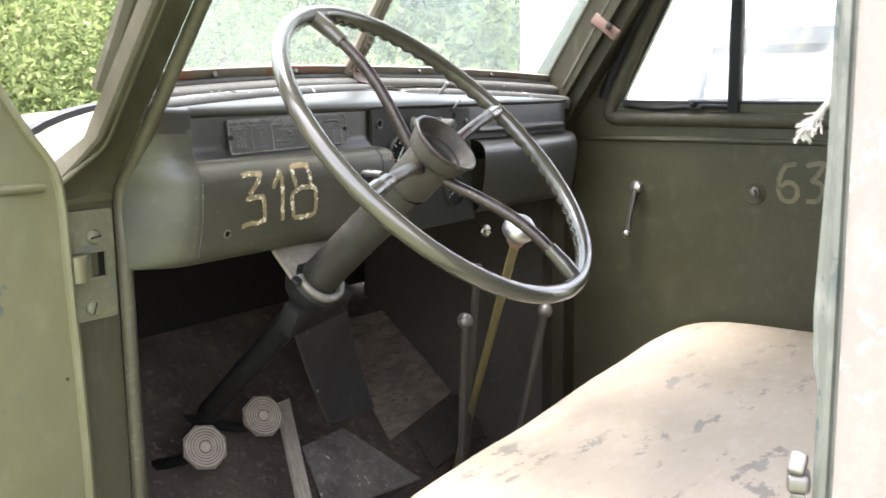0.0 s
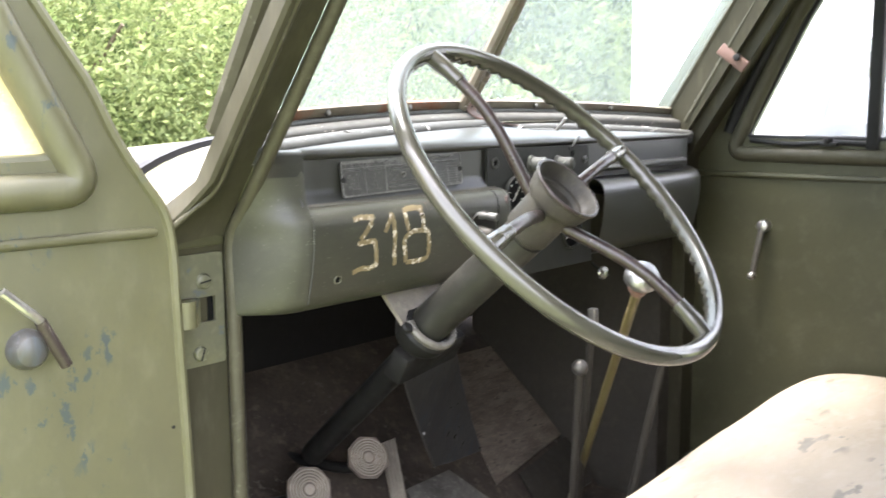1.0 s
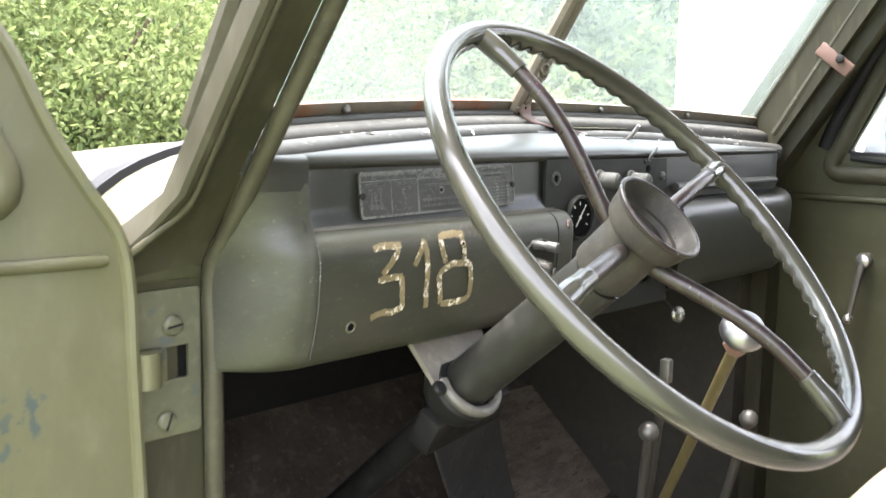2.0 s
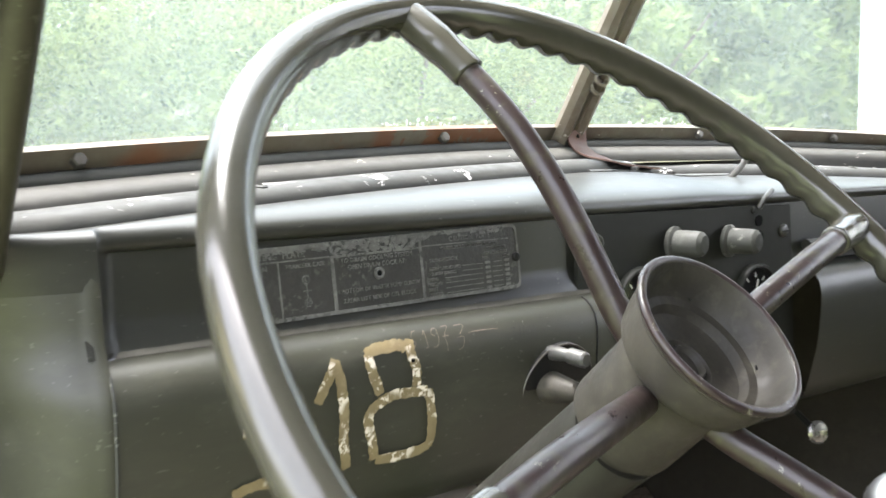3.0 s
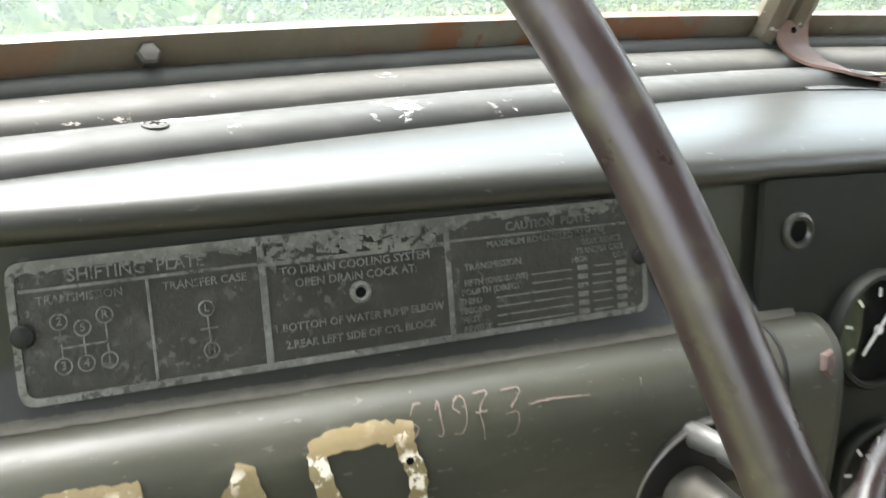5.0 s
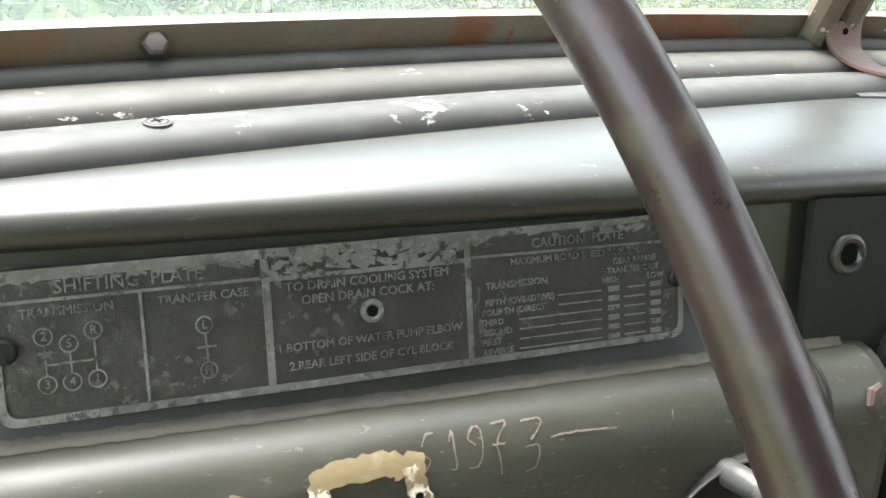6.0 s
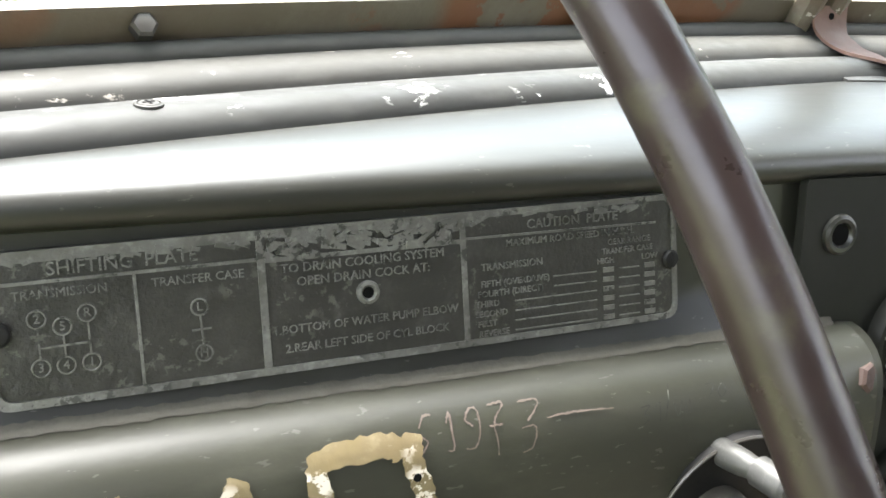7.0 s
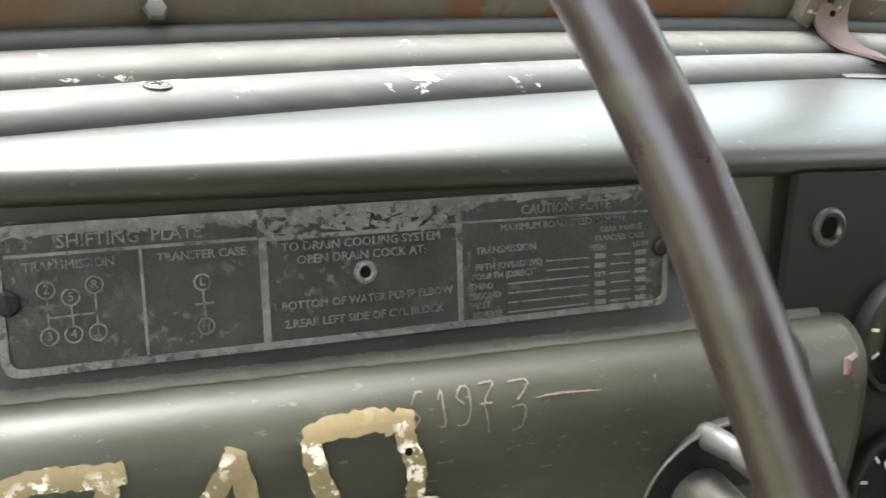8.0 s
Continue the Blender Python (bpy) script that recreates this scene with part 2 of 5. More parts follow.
def leaf_material(name, a, b, c):
    m, n, l, p = material(name)
    g = n.new("ShaderNodeNewGeometry")
    col = ramp(n, l, g.outputs["Random Per Island"], ((0.0, a), (0.5, b), (1.0, c)))
    tc = n.new("ShaderNodeTexCoord")
    col = mix(n, l, ramp(n, l, noise_node(n, l, tc.outputs["Object"], 3.5, 3), ((0.4, (0, 0, 0)), (0.62, (0.75, 0.75, 0.75)))), col, c)
    l.new(col, p.inputs["Base Color"])
    p.inputs["Roughness"].default_value = 0.6
    p.inputs["Specular IOR Level"].default_value = 0.15
    tr = n.new("ShaderNodeBsdfTranslucent")
    l.new(col, tr.inputs["Color"])
    ms = n.new("ShaderNodeMixShader")
    ms.inputs[0].default_value = 0.55
    l.new(p.outputs[0], ms.inputs[1])
    l.new(tr.outputs[0], ms.inputs[2])
    l.new(ms.outputs[0], n["Material Output"].inputs[0])
    return m


LEAF = leaf_material("bush_leaves", (0.035, 0.058, 0.02), (0.1, 0.138, 0.046), (0.2, 0.235, 0.098))


def glass_material(name, dust, tint=(1, 1, 1), film=(0.75, 0.85, 0.78), gloss=0.07, edge=0.9):
    """Clear sheet glass with a film of dust on it."""
    m, n, l, p = material(name)
    tc = n.new("ShaderNodeTexCoord")
    t = n.new("ShaderNodeBsdfTransparent")
    t.inputs["Color"].default_value = (*tint, 1)
    g = n.new("ShaderNodeBsdfGlossy")
    g.inputs["Roughness"].default_value = 0.04
    f = n.new("ShaderNodeLayerWeight")
    f.inputs["Blend"].default_value = 0.5
    pw = n.new("ShaderNodeMath")
    pw.operation = "POWER"
    l.new(f.outputs["Facing"], pw.inputs[0])
    pw.inputs[1].default_value = 4.0
    gl = ramp(n, l, pw.outputs[0], ((0.0, (gloss,) * 3), (1.0, (edge,) * 3)))
    clear = n.new("ShaderNodeMixShader")
    l.new(gl, clear.inputs[0])
    l.new(t.outputs[0], clear.inputs[1])
    l.new(g.outputs[0], clear.inputs[2])
    d = n.new("ShaderNodeBsdfTranslucent")
    d.inputs["Color"].default_value = (*film, 1)
    a = noise_node(n, l, tc.outputs["Object"], 6, 6, 0.65)
    b = noise_node(n, l, tc.outputs["Object"], 160, 3, 0.7)
    s = n.new("ShaderNodeMath")
    s.operation = "MULTIPLY"
    l.new(ramp(n, l, a, ((0.25, (dust * 0.6,) * 3), (0.75, (dust * 1.4,) * 3))), s.inputs[0])
    l.new(ramp(n, l, b, ((0.3, (0.8,) * 3), (0.62, (1.0,) * 3), (0.74, (1.7,) * 3))), s.inputs[1])
    o = n.new("ShaderNodeMixShader")
    l.new(s.outputs[0], o.inputs[0])
    l.new(clear.outputs[0], o.inputs[1])
    l.new(d.outputs[0], o.inputs[2])
    l.new(o.outputs[0], n["Material Output"].inputs[0])
    return m


GLASS = glass_material("dusty_windscreen_glass", 0.185, (0.66, 0.73, 0.71), film=(0.185, 0.232, 0.215))
GLASS_SIDE = glass_material("side_window_glass", 0.08, film=(0.95, 0.95, 0.93))
GLASS_YELLOW = glass_material("yellowed_window", 0.72, (0.93, 0.89, 0.64), (0.58, 0.54, 0.34))
GLASS_DIAL = glass_material("dial_glass", 0.01, gloss=0.02, edge=0.12)


# ---------------------------------------------------------------- mesh tools
def finish(name, bm, mat, smooth=35):
    bmesh.ops.recalc_face_normals(bm, faces=bm.faces)
    me = bpy.data.meshes.new(name)
    bm.to_mesh(me)
    bm.free()
    for q in me.polygons:
        q.use_smooth = True
    me.set_sharp_from_angle(angle=radians(smooth))
    me.materials.append(mat)
    return new(name, me)


def part(name, bm, mat, parent, label="", smooth=35):
    """One mesh in world coordinates, under a thing or under a part."""
    ob = finish(name, bm, mat, smooth)
    ob.parent = parent
    if parent.data is None:
        ob.matrix_parent_inverse = parent.matrix_basis.inverted()
    return tagged(ob, label)


def thing(name, at, label, category, group="", kind=""):
    ob = new(name)
    ob.empty_display_size = 0.05
    ob.matrix_basis = Matrix.Translation(at)
    return tagged(ob, label, category, group, kind)


def solid(name, bm, mat, label, category, kind="", smooth=35):
    return tagged(finish(name, bm, mat, smooth), label, category, "", kind)


def loft(bm, rows, close=False):
    """A skin over rows of points; close joins the last point of each row to its first."""
    vs = [[bm.verts.new(p) for p in row] for row in rows]
    for a, b in zip(vs, vs[1:]):
        k = len(a)
        for i in range(k if close else k - 1):
            j = (i + 1) % k
            bm.faces.new((a[i], a[j], b[j], b[i]))
    return vs


def caps(bm, vs):
    for row in (vs[0], vs[-1]):
        bm.faces.new(row)


def tube(bm, pts, r, seg=14, closed=False, cap=True):
    """A round bar along a line of points; r is one radius or one for each point."""
    pts = [Vector(p) for p in pts]
    k = len(pts)
    rs = r if isinstance(r, (list, tuple)) else [r] * k
    up, rows = None, []
    for i, p in enumerate(pts):
        a = pts[(i - 1) % k] if (closed or i) else p
        b = pts[(i + 1) % k] if (closed or i < k - 1) else p
        t = (b - a).normalized()
        if up is None:
            up = t.orthogonal().normalized()
        up = (up - t * up.dot(t)).normalized()
        side = t.cross(up)
        rows.append([p + (up * math.cos(f) + side * math.sin(f)) * rs[i] for f in (2 * math.pi * s / seg for s in range(seg))])
    vs = [[bm.verts.new(q) for q in row] for row in rows]
    pairs = list(zip(vs, vs[1:]))
    if closed:
        off = min(range(seg), key=lambda o: (vs[-1][o].co - vs[0][0].co).length)
        pairs.append((vs[-1][off:] + vs[-1][:off], vs[0]))
    for a, b in pairs:
        for i in range(seg):
            j = (i + 1) % seg
            bm.faces.new((a[i], a[j], b[j], b[i]))
    if cap and not closed:
        caps(bm, vs)


def bend(pts, steps=8):
    """A smooth line through the points (Catmull-Rom)."""
    pts = [Vector(p) for p in pts]
    out = []
    for i in range(len(pts) - 1):
        p0, p1, p2, p3 = pts[max(i - 1, 0)], pts[i], pts[i + 1], pts[min(i + 2, len(pts) - 1)]
        for s in range(steps):
            t = s / steps
            out.append(0.5 * ((2 * p1) + (p2 - p0) * t + (2 * p0 - 5 * p1 + 4 * p2 - p3) * t * t + (3 * p1 - p0 - 3 * p2 + p3) * t ** 3))
    return out + [pts[-1]]


def lathe(bm, profile, m, seg=32, cap=True):
    """Turns (radius, height) pairs round the z axis of m."""
    vs = []
    for r, h in profile:
        vs.append([bm.verts.new(m @ Vector((r * math.cos(f), r * math.sin(f), h))) for f in (2 * math.pi * s / seg for s in range(seg))])
    for a, b in zip(vs, vs[1:]):
        for i in range(seg):
            j = (i + 1) % seg
            bm.faces.new((a[i], a[j], b[j], b[i]))
    if cap:
        caps(bm, vs)


def box(bm, size, m, bevel=0.0, segs=2):
    r = bmesh.ops.create_cube(bm, size=1.0, matrix=m @ Matrix.Diagonal((*size, 1)))
    if bevel:
        es = list({e for v in r["verts"] for e in v.link_edges})
        bmesh.ops.bevel(bm, geom=es, offset=bevel, segments=segs, profile=0.5, affect="EDGES")


def slab(bm, outline, holes, depth, m):
    """A sheet in the xy plane of m with holes, thick along its z."""
    edges = []
    for loop in (outline, *holes):
        vs = [bm.verts.new(m @ Vector((x, y, 0))) for x, y in loop]
        edges += [bm.edges.new((a, b)) for a, b in zip(vs, vs[1:] + vs[:1])]
    f = [g for g in bmesh.ops.triangle_fill(bm, edges=edges, use_beauty=True)["geom"] if isinstance(g, bmesh.types.BMFace)]
    ext = bmesh.ops.extrude_face_region(bm, geom=f)["geom"]
    d = m.to_3x3() @ Vector((0, 0, depth))
    bmesh.ops.translate(bm, vec=d, verts=[g for g in ext if isinstance(g, bmesh.types.BMVert)])


def aim(at, way, spin=0):
    """A frame at a point whose z axis points along way."""
    return Matrix.Translation(at) @ Vector(way).to_track_quat("Z", "Y").to_matrix().to_4x4() @ pose(0, 0, 0, 0, 0, spin)


def screw(name, at, way, r, parent, mat, slot=True, spin=0):
    bm = bmesh.new()
    m = aim(at, way, spin)
    lathe(bm, [(r * 1.0, -0.001), (r, r * 0.25), (r * 0.8, r * 0.5), (r * 0.4, r * 0.6)], m, 18)
    ob = part(name, bm, mat, parent)
    if slot:
        bm = bmesh.new()
        box(bm, (r * 1.7, r * 0.22, r * 0.1), m @ pose(0, 0, r * 0.6), 0)
        part("slot", bm, BLACK, ob)
    return ob


def letters(name, words, size, m, mat, parent, lift=0.0004):
    """Raised lettering in Blender's own font, as a mesh; m: origin, x along the line, z out of the surface."""
    cu = bpy.data.curves.new(name, "FONT")
    cu.body, cu.size, cu.extrude, cu.align_x, cu.align_y = words, size, lift, "CENTER", "CENTER"
    cu.resolution_u = 2
    tmp = bpy.data.objects.new(name, cu)
    me = bpy.data.meshes.new_from_object(tmp)
    bpy.data.objects.remove(tmp)
    me.transform(m)
    me.materials.clear()
    me.materials.append(mat)
    ob = new(name, me)
    ob.parent = parent
    if parent.data is None:
        ob.matrix_parent_inverse = parent.matrix_basis.inverted()
    return ob


# ---------------------------------------------------------------- the cab's lines
FLOOR_Z = 0.90
LEAN_BACK = -0.66                       # y per z of the windscreen
MID = -0.027                            # x of the windscreen's centre bar
DOOR_X = 0.56                           # inner face of the passenger door
FOOT = pose(0.0143, 0.0337, 0, 0, 0, 3.03)  # the foot controls and the driver's door stand slightly askew


def sweep_y(x):
    """The windscreen's foot runs back to both sides."""
    return 0.158 - (0.219 if x < MID else 0.12) * (math.sqrt((x - MID) ** 2 + 0.0004) - 0.01)


def arch(x):
    """The cowl drops to both sides."""
    return -0.007 - 0.06 * x * x


def dip(x):
    """The dash top and the front strip sit lower on the passenger side."""
    t = min(1.0, max(0.0, (x - MID) / 0.08))
    return -0.0065 * t * t * (3 - 2 * t) - 0.012 * max(0.0, x - 0.1)


XS = [-0.542 + 0.02 * i for i in range(53)]


def rail(name, prof, mat, parent, xs=XS, label="", drop=lambda x: 0.0):
    """A strip along the cowl whose section is given as (y from the foot line, z)."""
    bm = bmesh.new()
    vs = loft(bm, [[(x, sweep_y(x) + y, z + arch(x) + drop(x)) for y, z in prof] for x in xs], True)
    caps(bm, vs)
    return part(name, bm, mat, parent, label)


def rounded(pts, n=5, r=0.3):
    """Cuts the corners of a closed outline."""
    out = []
    k = len(pts)
    for i in range(k):
        a, p, b = (Vector(q) for q in (pts[i - 1], pts[i], pts[(i + 1) % k]))
        rr = r if isinstance(r, float) else r[i]
        s, e = p + (a - p).normalized() * rr, p + (b - p).normalized() * rr
        for j in range(n + 1):
            t = j / n
            out.append(tuple(s * (1 - t) ** 2 + p * 2 * t * (1 - t) + e * t * t))
    return out


def askew(*things):
    for ob in things:
        ob.matrix_basis = FOOT @ ob.matrix_basis


# ---------------------------------------------------------------- ground
bm = bmesh.new()
g = bmesh.ops.create_grid(bm, x_segments=60, y_segments=60, size=150)
for v in bm.verts:
    v.co.z = 0.12 * noise.noise(v.co * 0.15) - 0.05
solid("ground", bm, GROUND, "rough grassy ground", "ground", "structure")

# ---------------------------------------------------------------- cab floor, toe board and walls
bm = bmesh.new()
box(bm, (1.22, 1.235, 0.03), pose(-0.03, -0.2675, FLOOR_Z - 0.015))
solid("floor", bm, FLOORMAT, "dusty brown cab floor", "floor", "structure")
bm = bmesh.new()
vs = loft(bm, [[(x, 0.16, FLOOR_Z), (x, 0.55, FLOOR_Z + 0.327), (x, 0.57, FLOOR_Z + 0.31), (x, 0.17, FLOOR_Z - 0.03)] for x in (-0.62, 0.575)], True)
caps(bm, vs)
toe = solid("toe_board", bm, FLOORMAT, "dusty sloping toe board of the footwell", "floor", "structure")
askew(toe)
# The firewall is coloured black to hold the shade under the dashboard.
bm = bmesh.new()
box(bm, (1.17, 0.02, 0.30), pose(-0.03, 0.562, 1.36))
solid("wall_front", bm, BLACK, "firewall behind the dashboard, black for the deep shade there", "wall", "structure")
bm = bmesh.new()
box(bm, (1.2, 0.03, 1.2), pose(-0.03, -0.915, 1.5))
solid("wall_back", bm, OLIVE_SHADED, "olive painted back wall of the cab", "wall", "structure")
bm = bmesh.new()
vs = loft(bm, [[(x, -0.9, 2.07), (x, -0.5, 2.12), (x, -0.2, 2.09), (x, -0.082, 2.03), (x, -0.085, 2.01), (x, -0.2, 2.06), (x, -0.5, 2.09), (x, -0.9, 2.04)] for x in (-0.62, -0.4, 0, 0.4, 0.57)], True)
caps(bm, vs)
solid("ceiling", bm, HEADLINER, "dull grey-green painted cab roof", "ceiling", "structure")
# The left panel's black has the footwell shade in it; the right is lighter.
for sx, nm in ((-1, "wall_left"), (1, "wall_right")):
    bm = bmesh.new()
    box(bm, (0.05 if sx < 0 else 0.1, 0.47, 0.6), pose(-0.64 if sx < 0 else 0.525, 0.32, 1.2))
    solid(nm, bm, BLACK if sx < 0 else KICK, "dark kick panel beside the footwell", "wall", "structure")

for sx, nm in ((-1, "trim_left"), (1, "trim_right")):
    bm = bmesh.new()
    box(bm, (0.07, 0.95, 0.13), pose(-0.655 if sx < 0 else DOOR_X, -0.395, 0.925), 0.006)
    solid(nm, bm, OLIVE_SHADED, "olive painted door sill", "sill", "structure")

# ---------------------------------------------------------------- windscreen
cowl = thing("cowl", (0, 0.1, 1.62), "worn grey-green cowl strips with flaking white paint below the windscreen", "cowl", kind="structure")
rail("cowl_strip", [(-0.054, 1.636), (-0.0572, 1.6455), (-0.0580, 1.6505), (-0.0576, 1.6535), (-0.0558, 1.6568), (-0.0520, 1.6594), (-0.046, 1.6609), (-0.038, 1.6614), (-0.0325, 1.6605), (-0.0315, 1.658), (-0.032, 1.65), (-0.034, 1.64)], COWL, cowl, drop=dip)
rail("cowl_strip", [(-0.0300, 1.642), (-0.0312, 1.658), (-0.0308, 1.6625), (-0.0290, 1.6655), (-0.025, 1.668), (-0.018, 1.6705), (-0.01, 1.672), (-0.0075, 1.670), (-0.008, 1.66), (-0.02, 1.645)], COWL_FLAT, cowl)
rail("rubber_seal", [(-0.0085 + 0.0055 * math.cos(a), 1.6722 + 0.0055 * math.sin(a)) for a in (i * math.pi / 7 for i in range(14))], SEAL, cowl, label="hardened black rubber seal")

windscreen = thing("windscreen", (0, 0.14, 1.675), "two-piece windscreen in a rusty frame with dusty glass", "windscreen", kind="structure")
H = 0.34


def up_pane(x, z, off=0.0):
    """A point of the pane: x across, z above the foot."""
    return (x, sweep_y(x) + off + LEAN_BACK * z, 1.676 + z + arch(x) * (1 - z / H * 0.5))


for s in (-1, 1):
    bm = bmesh.new()
    half = 0.5325 if s > 0 else 0.53
    xs = [MID + s * (0.012 + i * (half - 0.012) / 10) for i in range(11)]
    vs = loft(bm, [[up_pane(x, z, o) for z, o in ((-0.004, -0.004), (0.0125, -0.004), (0.015, 0.002), (0.014, 0.012), (-0.004, 0.012))] for x in xs], True)
    caps(bm, vs)
    part("bottom_frame", bm, RUSTY if s < 0 else FRAME, windscreen, "rust-streaked bottom frame bar" if s < 0 else "")
    bm = bmesh.new()
    vs = loft(bm, [[up_pane(x, z, 0.003) for x in xs] for z in (0.008, H)])
    g = part("pane", bm, GLASS, windscreen, "dusty glass pane")
    g.visible_shadow = False
    bm = bmesh.new()
    tube(bm, [up_pane(MID + s * (half if s > 0 else half - 0.005), z, 0.004) for z in (0.0, 0.1, 0.2, H)], 0.0095 if s > 0 else 0.015, 10)
    part("side_frame", bm, TRIM, windscreen)
    bm = bmesh.new()
    tube(bm, [up_pane(MID + s * (0.01 + 0.052 * i), H, 0.0) for i in range(11)], 0.012, 8)
    part("top_frame", bm, FRAME, windscreen)
    bm = bmesh.new()
    m0, m1 = Vector(up_pane(MID + s * 0.0085, 0, -0.006)), Vector(up_pane(MID + s * 0.0085, H, -0.006))
    tube(bm, [m0, m1], 0.0085, 8)
    part("centre_bar", bm, FRAME, windscreen, "brownish centre bar")

# ---------------------------------------------------------------- dashboard
dash = thing("dashboard", (0, 0.02, 1.45), "dark olive pressed steel dashboard with a painted number", "dashboard")
LOWER = [(0.012, 1.565), (-0.006, 1.5652), (-0.0125, 1.564), (-0.0175, 1.5618), (-0.0216, 1.5585), (-0.0245, 1.5545), (-0.0262, 1.5495), (-0.0272, 1.5435), (-0.0273, 1.535), (-0.0267, 1.524), (-0.0257, 1.511), (-0.024, 1.498), (-0.0205, 1.483), (-0.017, 1.469), (-0.0135, 1.458), (-0.0053, 1.4505), (0.0027, 1.4475), (0.0167, 1.4465)]


bm = bmesh.new()
loft(bm, [[(x, y, z) for y, z in LOWER] for x in [-0.488 + 0.0102 * i for i in range(35)]])
lower_left = part("lower_panel", bm, DASH_DUSTY, dash, smooth=60)
END = [(0.006, 1.6205), (-0.001, 1.6195), (-0.007, 1.616), (-0.0105, 1.610), (-0.0125, 1.602), (-0.0135, 1.585), (-0.0150, 1.573), (-0.0178, 1.567), (-0.0218, 1.5595)] + LOWER[5:]
bm = bmesh.new()
rows = []
for i in range(15):
    t = i / 14
    rows.append([(-0.4868 - 0.058 * t, y + (0.05 - 0.72 * max(0.0, z - 1.535) - y) * (0.12 * t + 0.88 * t ** 2.6) - (0.0012 if i == 1 else 0.0), z) for y, z in END])
loft(bm, rows)
part("end_panel", bm, DASH_DUSTY, dash, "curved end panel running to the door post", smooth=60)
bm = bmesh.new()
tube(bm, [(-0.4874, y - 0.0002, z) for y, z in LOWER[2:-3]], 0.0009, 6)
part("seam", bm, KNOB, dash, "fine raised seam between two pressings", smooth=80)
bm = bmesh.new()
tube(bm, [(-0.1655, y - 0.0002, z) for y, z in LOWER[2:-3]], 0.0008, 6)
part("seam", bm, BLACK, dash, "dark seam before the end cap", smooth=80)
# end cap
bm = bmesh.new()
rows = [[(-0.1415, y, z) for y, z in LOWER], [(-0.135, y * 0.92 + 0.001, z - 0.0008) for y, z in LOWER], [(-0.1305, y * 0.72 + 0.005, z - 0.003) for y, z in LOWER], [(-0.1275, y * 0.35 + 0.012, z - 0.006) for y, z in LOWER], [(-0.1265, 0.02, z - 0.008) for y, z in LOWER]]
loft(bm, rows)
part("end_cap", bm, DASH_DUSTY, dash)

UPPER = [(-0.0075, 1.565), (-0.007, 1.566), (-0.0062, 1.5672), (-0.0055, 1.5688), (-0.0045, 1.5712), (-0.003, 1.5742), (-0.0012, 1.5774), (0.0, 1.5812), (0.0, 1.585), (0.0, 1.6), (0.0, 1.612)]


def upper_row(x):
    yb, zb = sweep_y(x) - 0.0585, 1.651 + arch(x) + dip(x)
    d = max(0.0, x - 0.38)
    out = d * 0.12 + 3.4 * d * d
    k = min(1.0, max(0.0, (-0.476 - x) / 0.018))
    push = -0.012 * k * k * (3 - 2 * k)
    row = [(x, (y if x < -0.15 else max(y, 0.0)) + push * (1 if z > 1.566 else 0.6) + out, z) for y, z in UPPER]
    f0, z0 = min(push, -0.0055) + out, 1.6225
    w0 = push + out
    row += [(x, w0 + (f0 - w0) * q, z) for q, z in ((0.0, 1.6165), (0.4, 1.6172), (0.8, 1.6188), (1.0, 1.6212))]
    for t in [k / 16 for k in range(1, 17)]:
        a = t * math.pi / 2
        row.append((x, f0 + (max(yb, f0 + 0.006) - f0) * (1 - max(0.0, math.cos(a))), z0 + (zb - z0) * math.sin(a)))
    e = row[-1]
    row += [(x, e[1] + 0.004, e[2] - 0.006), (x, e[1] + 0.004, e[2] - 0.02)]
    return row


bm = bmesh.new()
loft(bm, [upper_row(x) for x in [-0.496 + 0.002 * i for i in range(11)] + [-0.46 + 0.02 * i for i in range(50)]])
part("upper_panel", bm, DASH, dash, smooth=60)
bm = bmesh.new()
roll, rows = [q for q in upper_row(-0.4955) if q[2] >= 1.599][:-2], []
for i in range(13):
    t = i / 12
    f = 0.12 * t + 0.88 * t ** 2.6
    rows.append([(-0.4875 - 0.0575 * t, y - 0.0006 + (0.05 - 0.72 * (z - 1.535) - y) * f, z) for _, y, z in roll])
loft(bm, rows)
part("end_roll", bm, DASH, dash, "rolled upper edge running to the door post", smooth=60)
# right lower panel
bm = bmesh.new()
rows = [[(x, y + 0.12 * max(0.0, x - 0.38) + 3.4 * max(0.0, x - 0.38) ** 2, z - 0.002 - 0.02 * max(0, (1.5 - z))) for y, z in LOWER] for x in [0.094 + 0.02 * i for i in range(23)]]
loft(bm, rows)
bm.verts.ensure_lookup_table()
part("lower_panel", bm, DASH, dash)

# instrument cover
bm = bmesh.new()
slab(bm, rounded([(-0.1625, 1.437), (0.094, 1.437), (0.079, 1.6155), (-0.1625, 1.6185)], 3, 0.002), [], 0.004, Matrix(((1, 0, 0, 0), (0, 0, -1, -0.002), (0, 1, 0, 0), (0, 0, 0, 1))))
cover = part("instrument_panel", bm, COVER, dash, "flat bolted instrument cover plate")

# ---------------------------------------------------------------- steering wheel and column
steering = thing("steering_wheel", (-0.29, -0.22, 1.58), "olive-grey four-spoke steering wheel with a hollow hub", "steering wheel")
WC = Vector((-0.2843, -0.2141, 1.5794))
wx, wz = Vector((0.9508, 0.2650, 0.1605)).normalized(), Vector((0.0785, -0.7071, 0.7028)).normalized()
wy = wz.cross(wx)
WM = Matrix((( wx.x, wy.x, wz.x, WC.x), (wx.y, wy.y, wz.y, WC.y), (wx.z, wy.z, wz.z, WC.z), (0, 0, 0, 1)))
HM = WM @ pose(0, 0, 0.0079)            # the hub's lip stands above the rim
RIM, TUBE = 0.2222, 0.0099
bm = bmesh.new()
N, S = 444, 18
rows = []
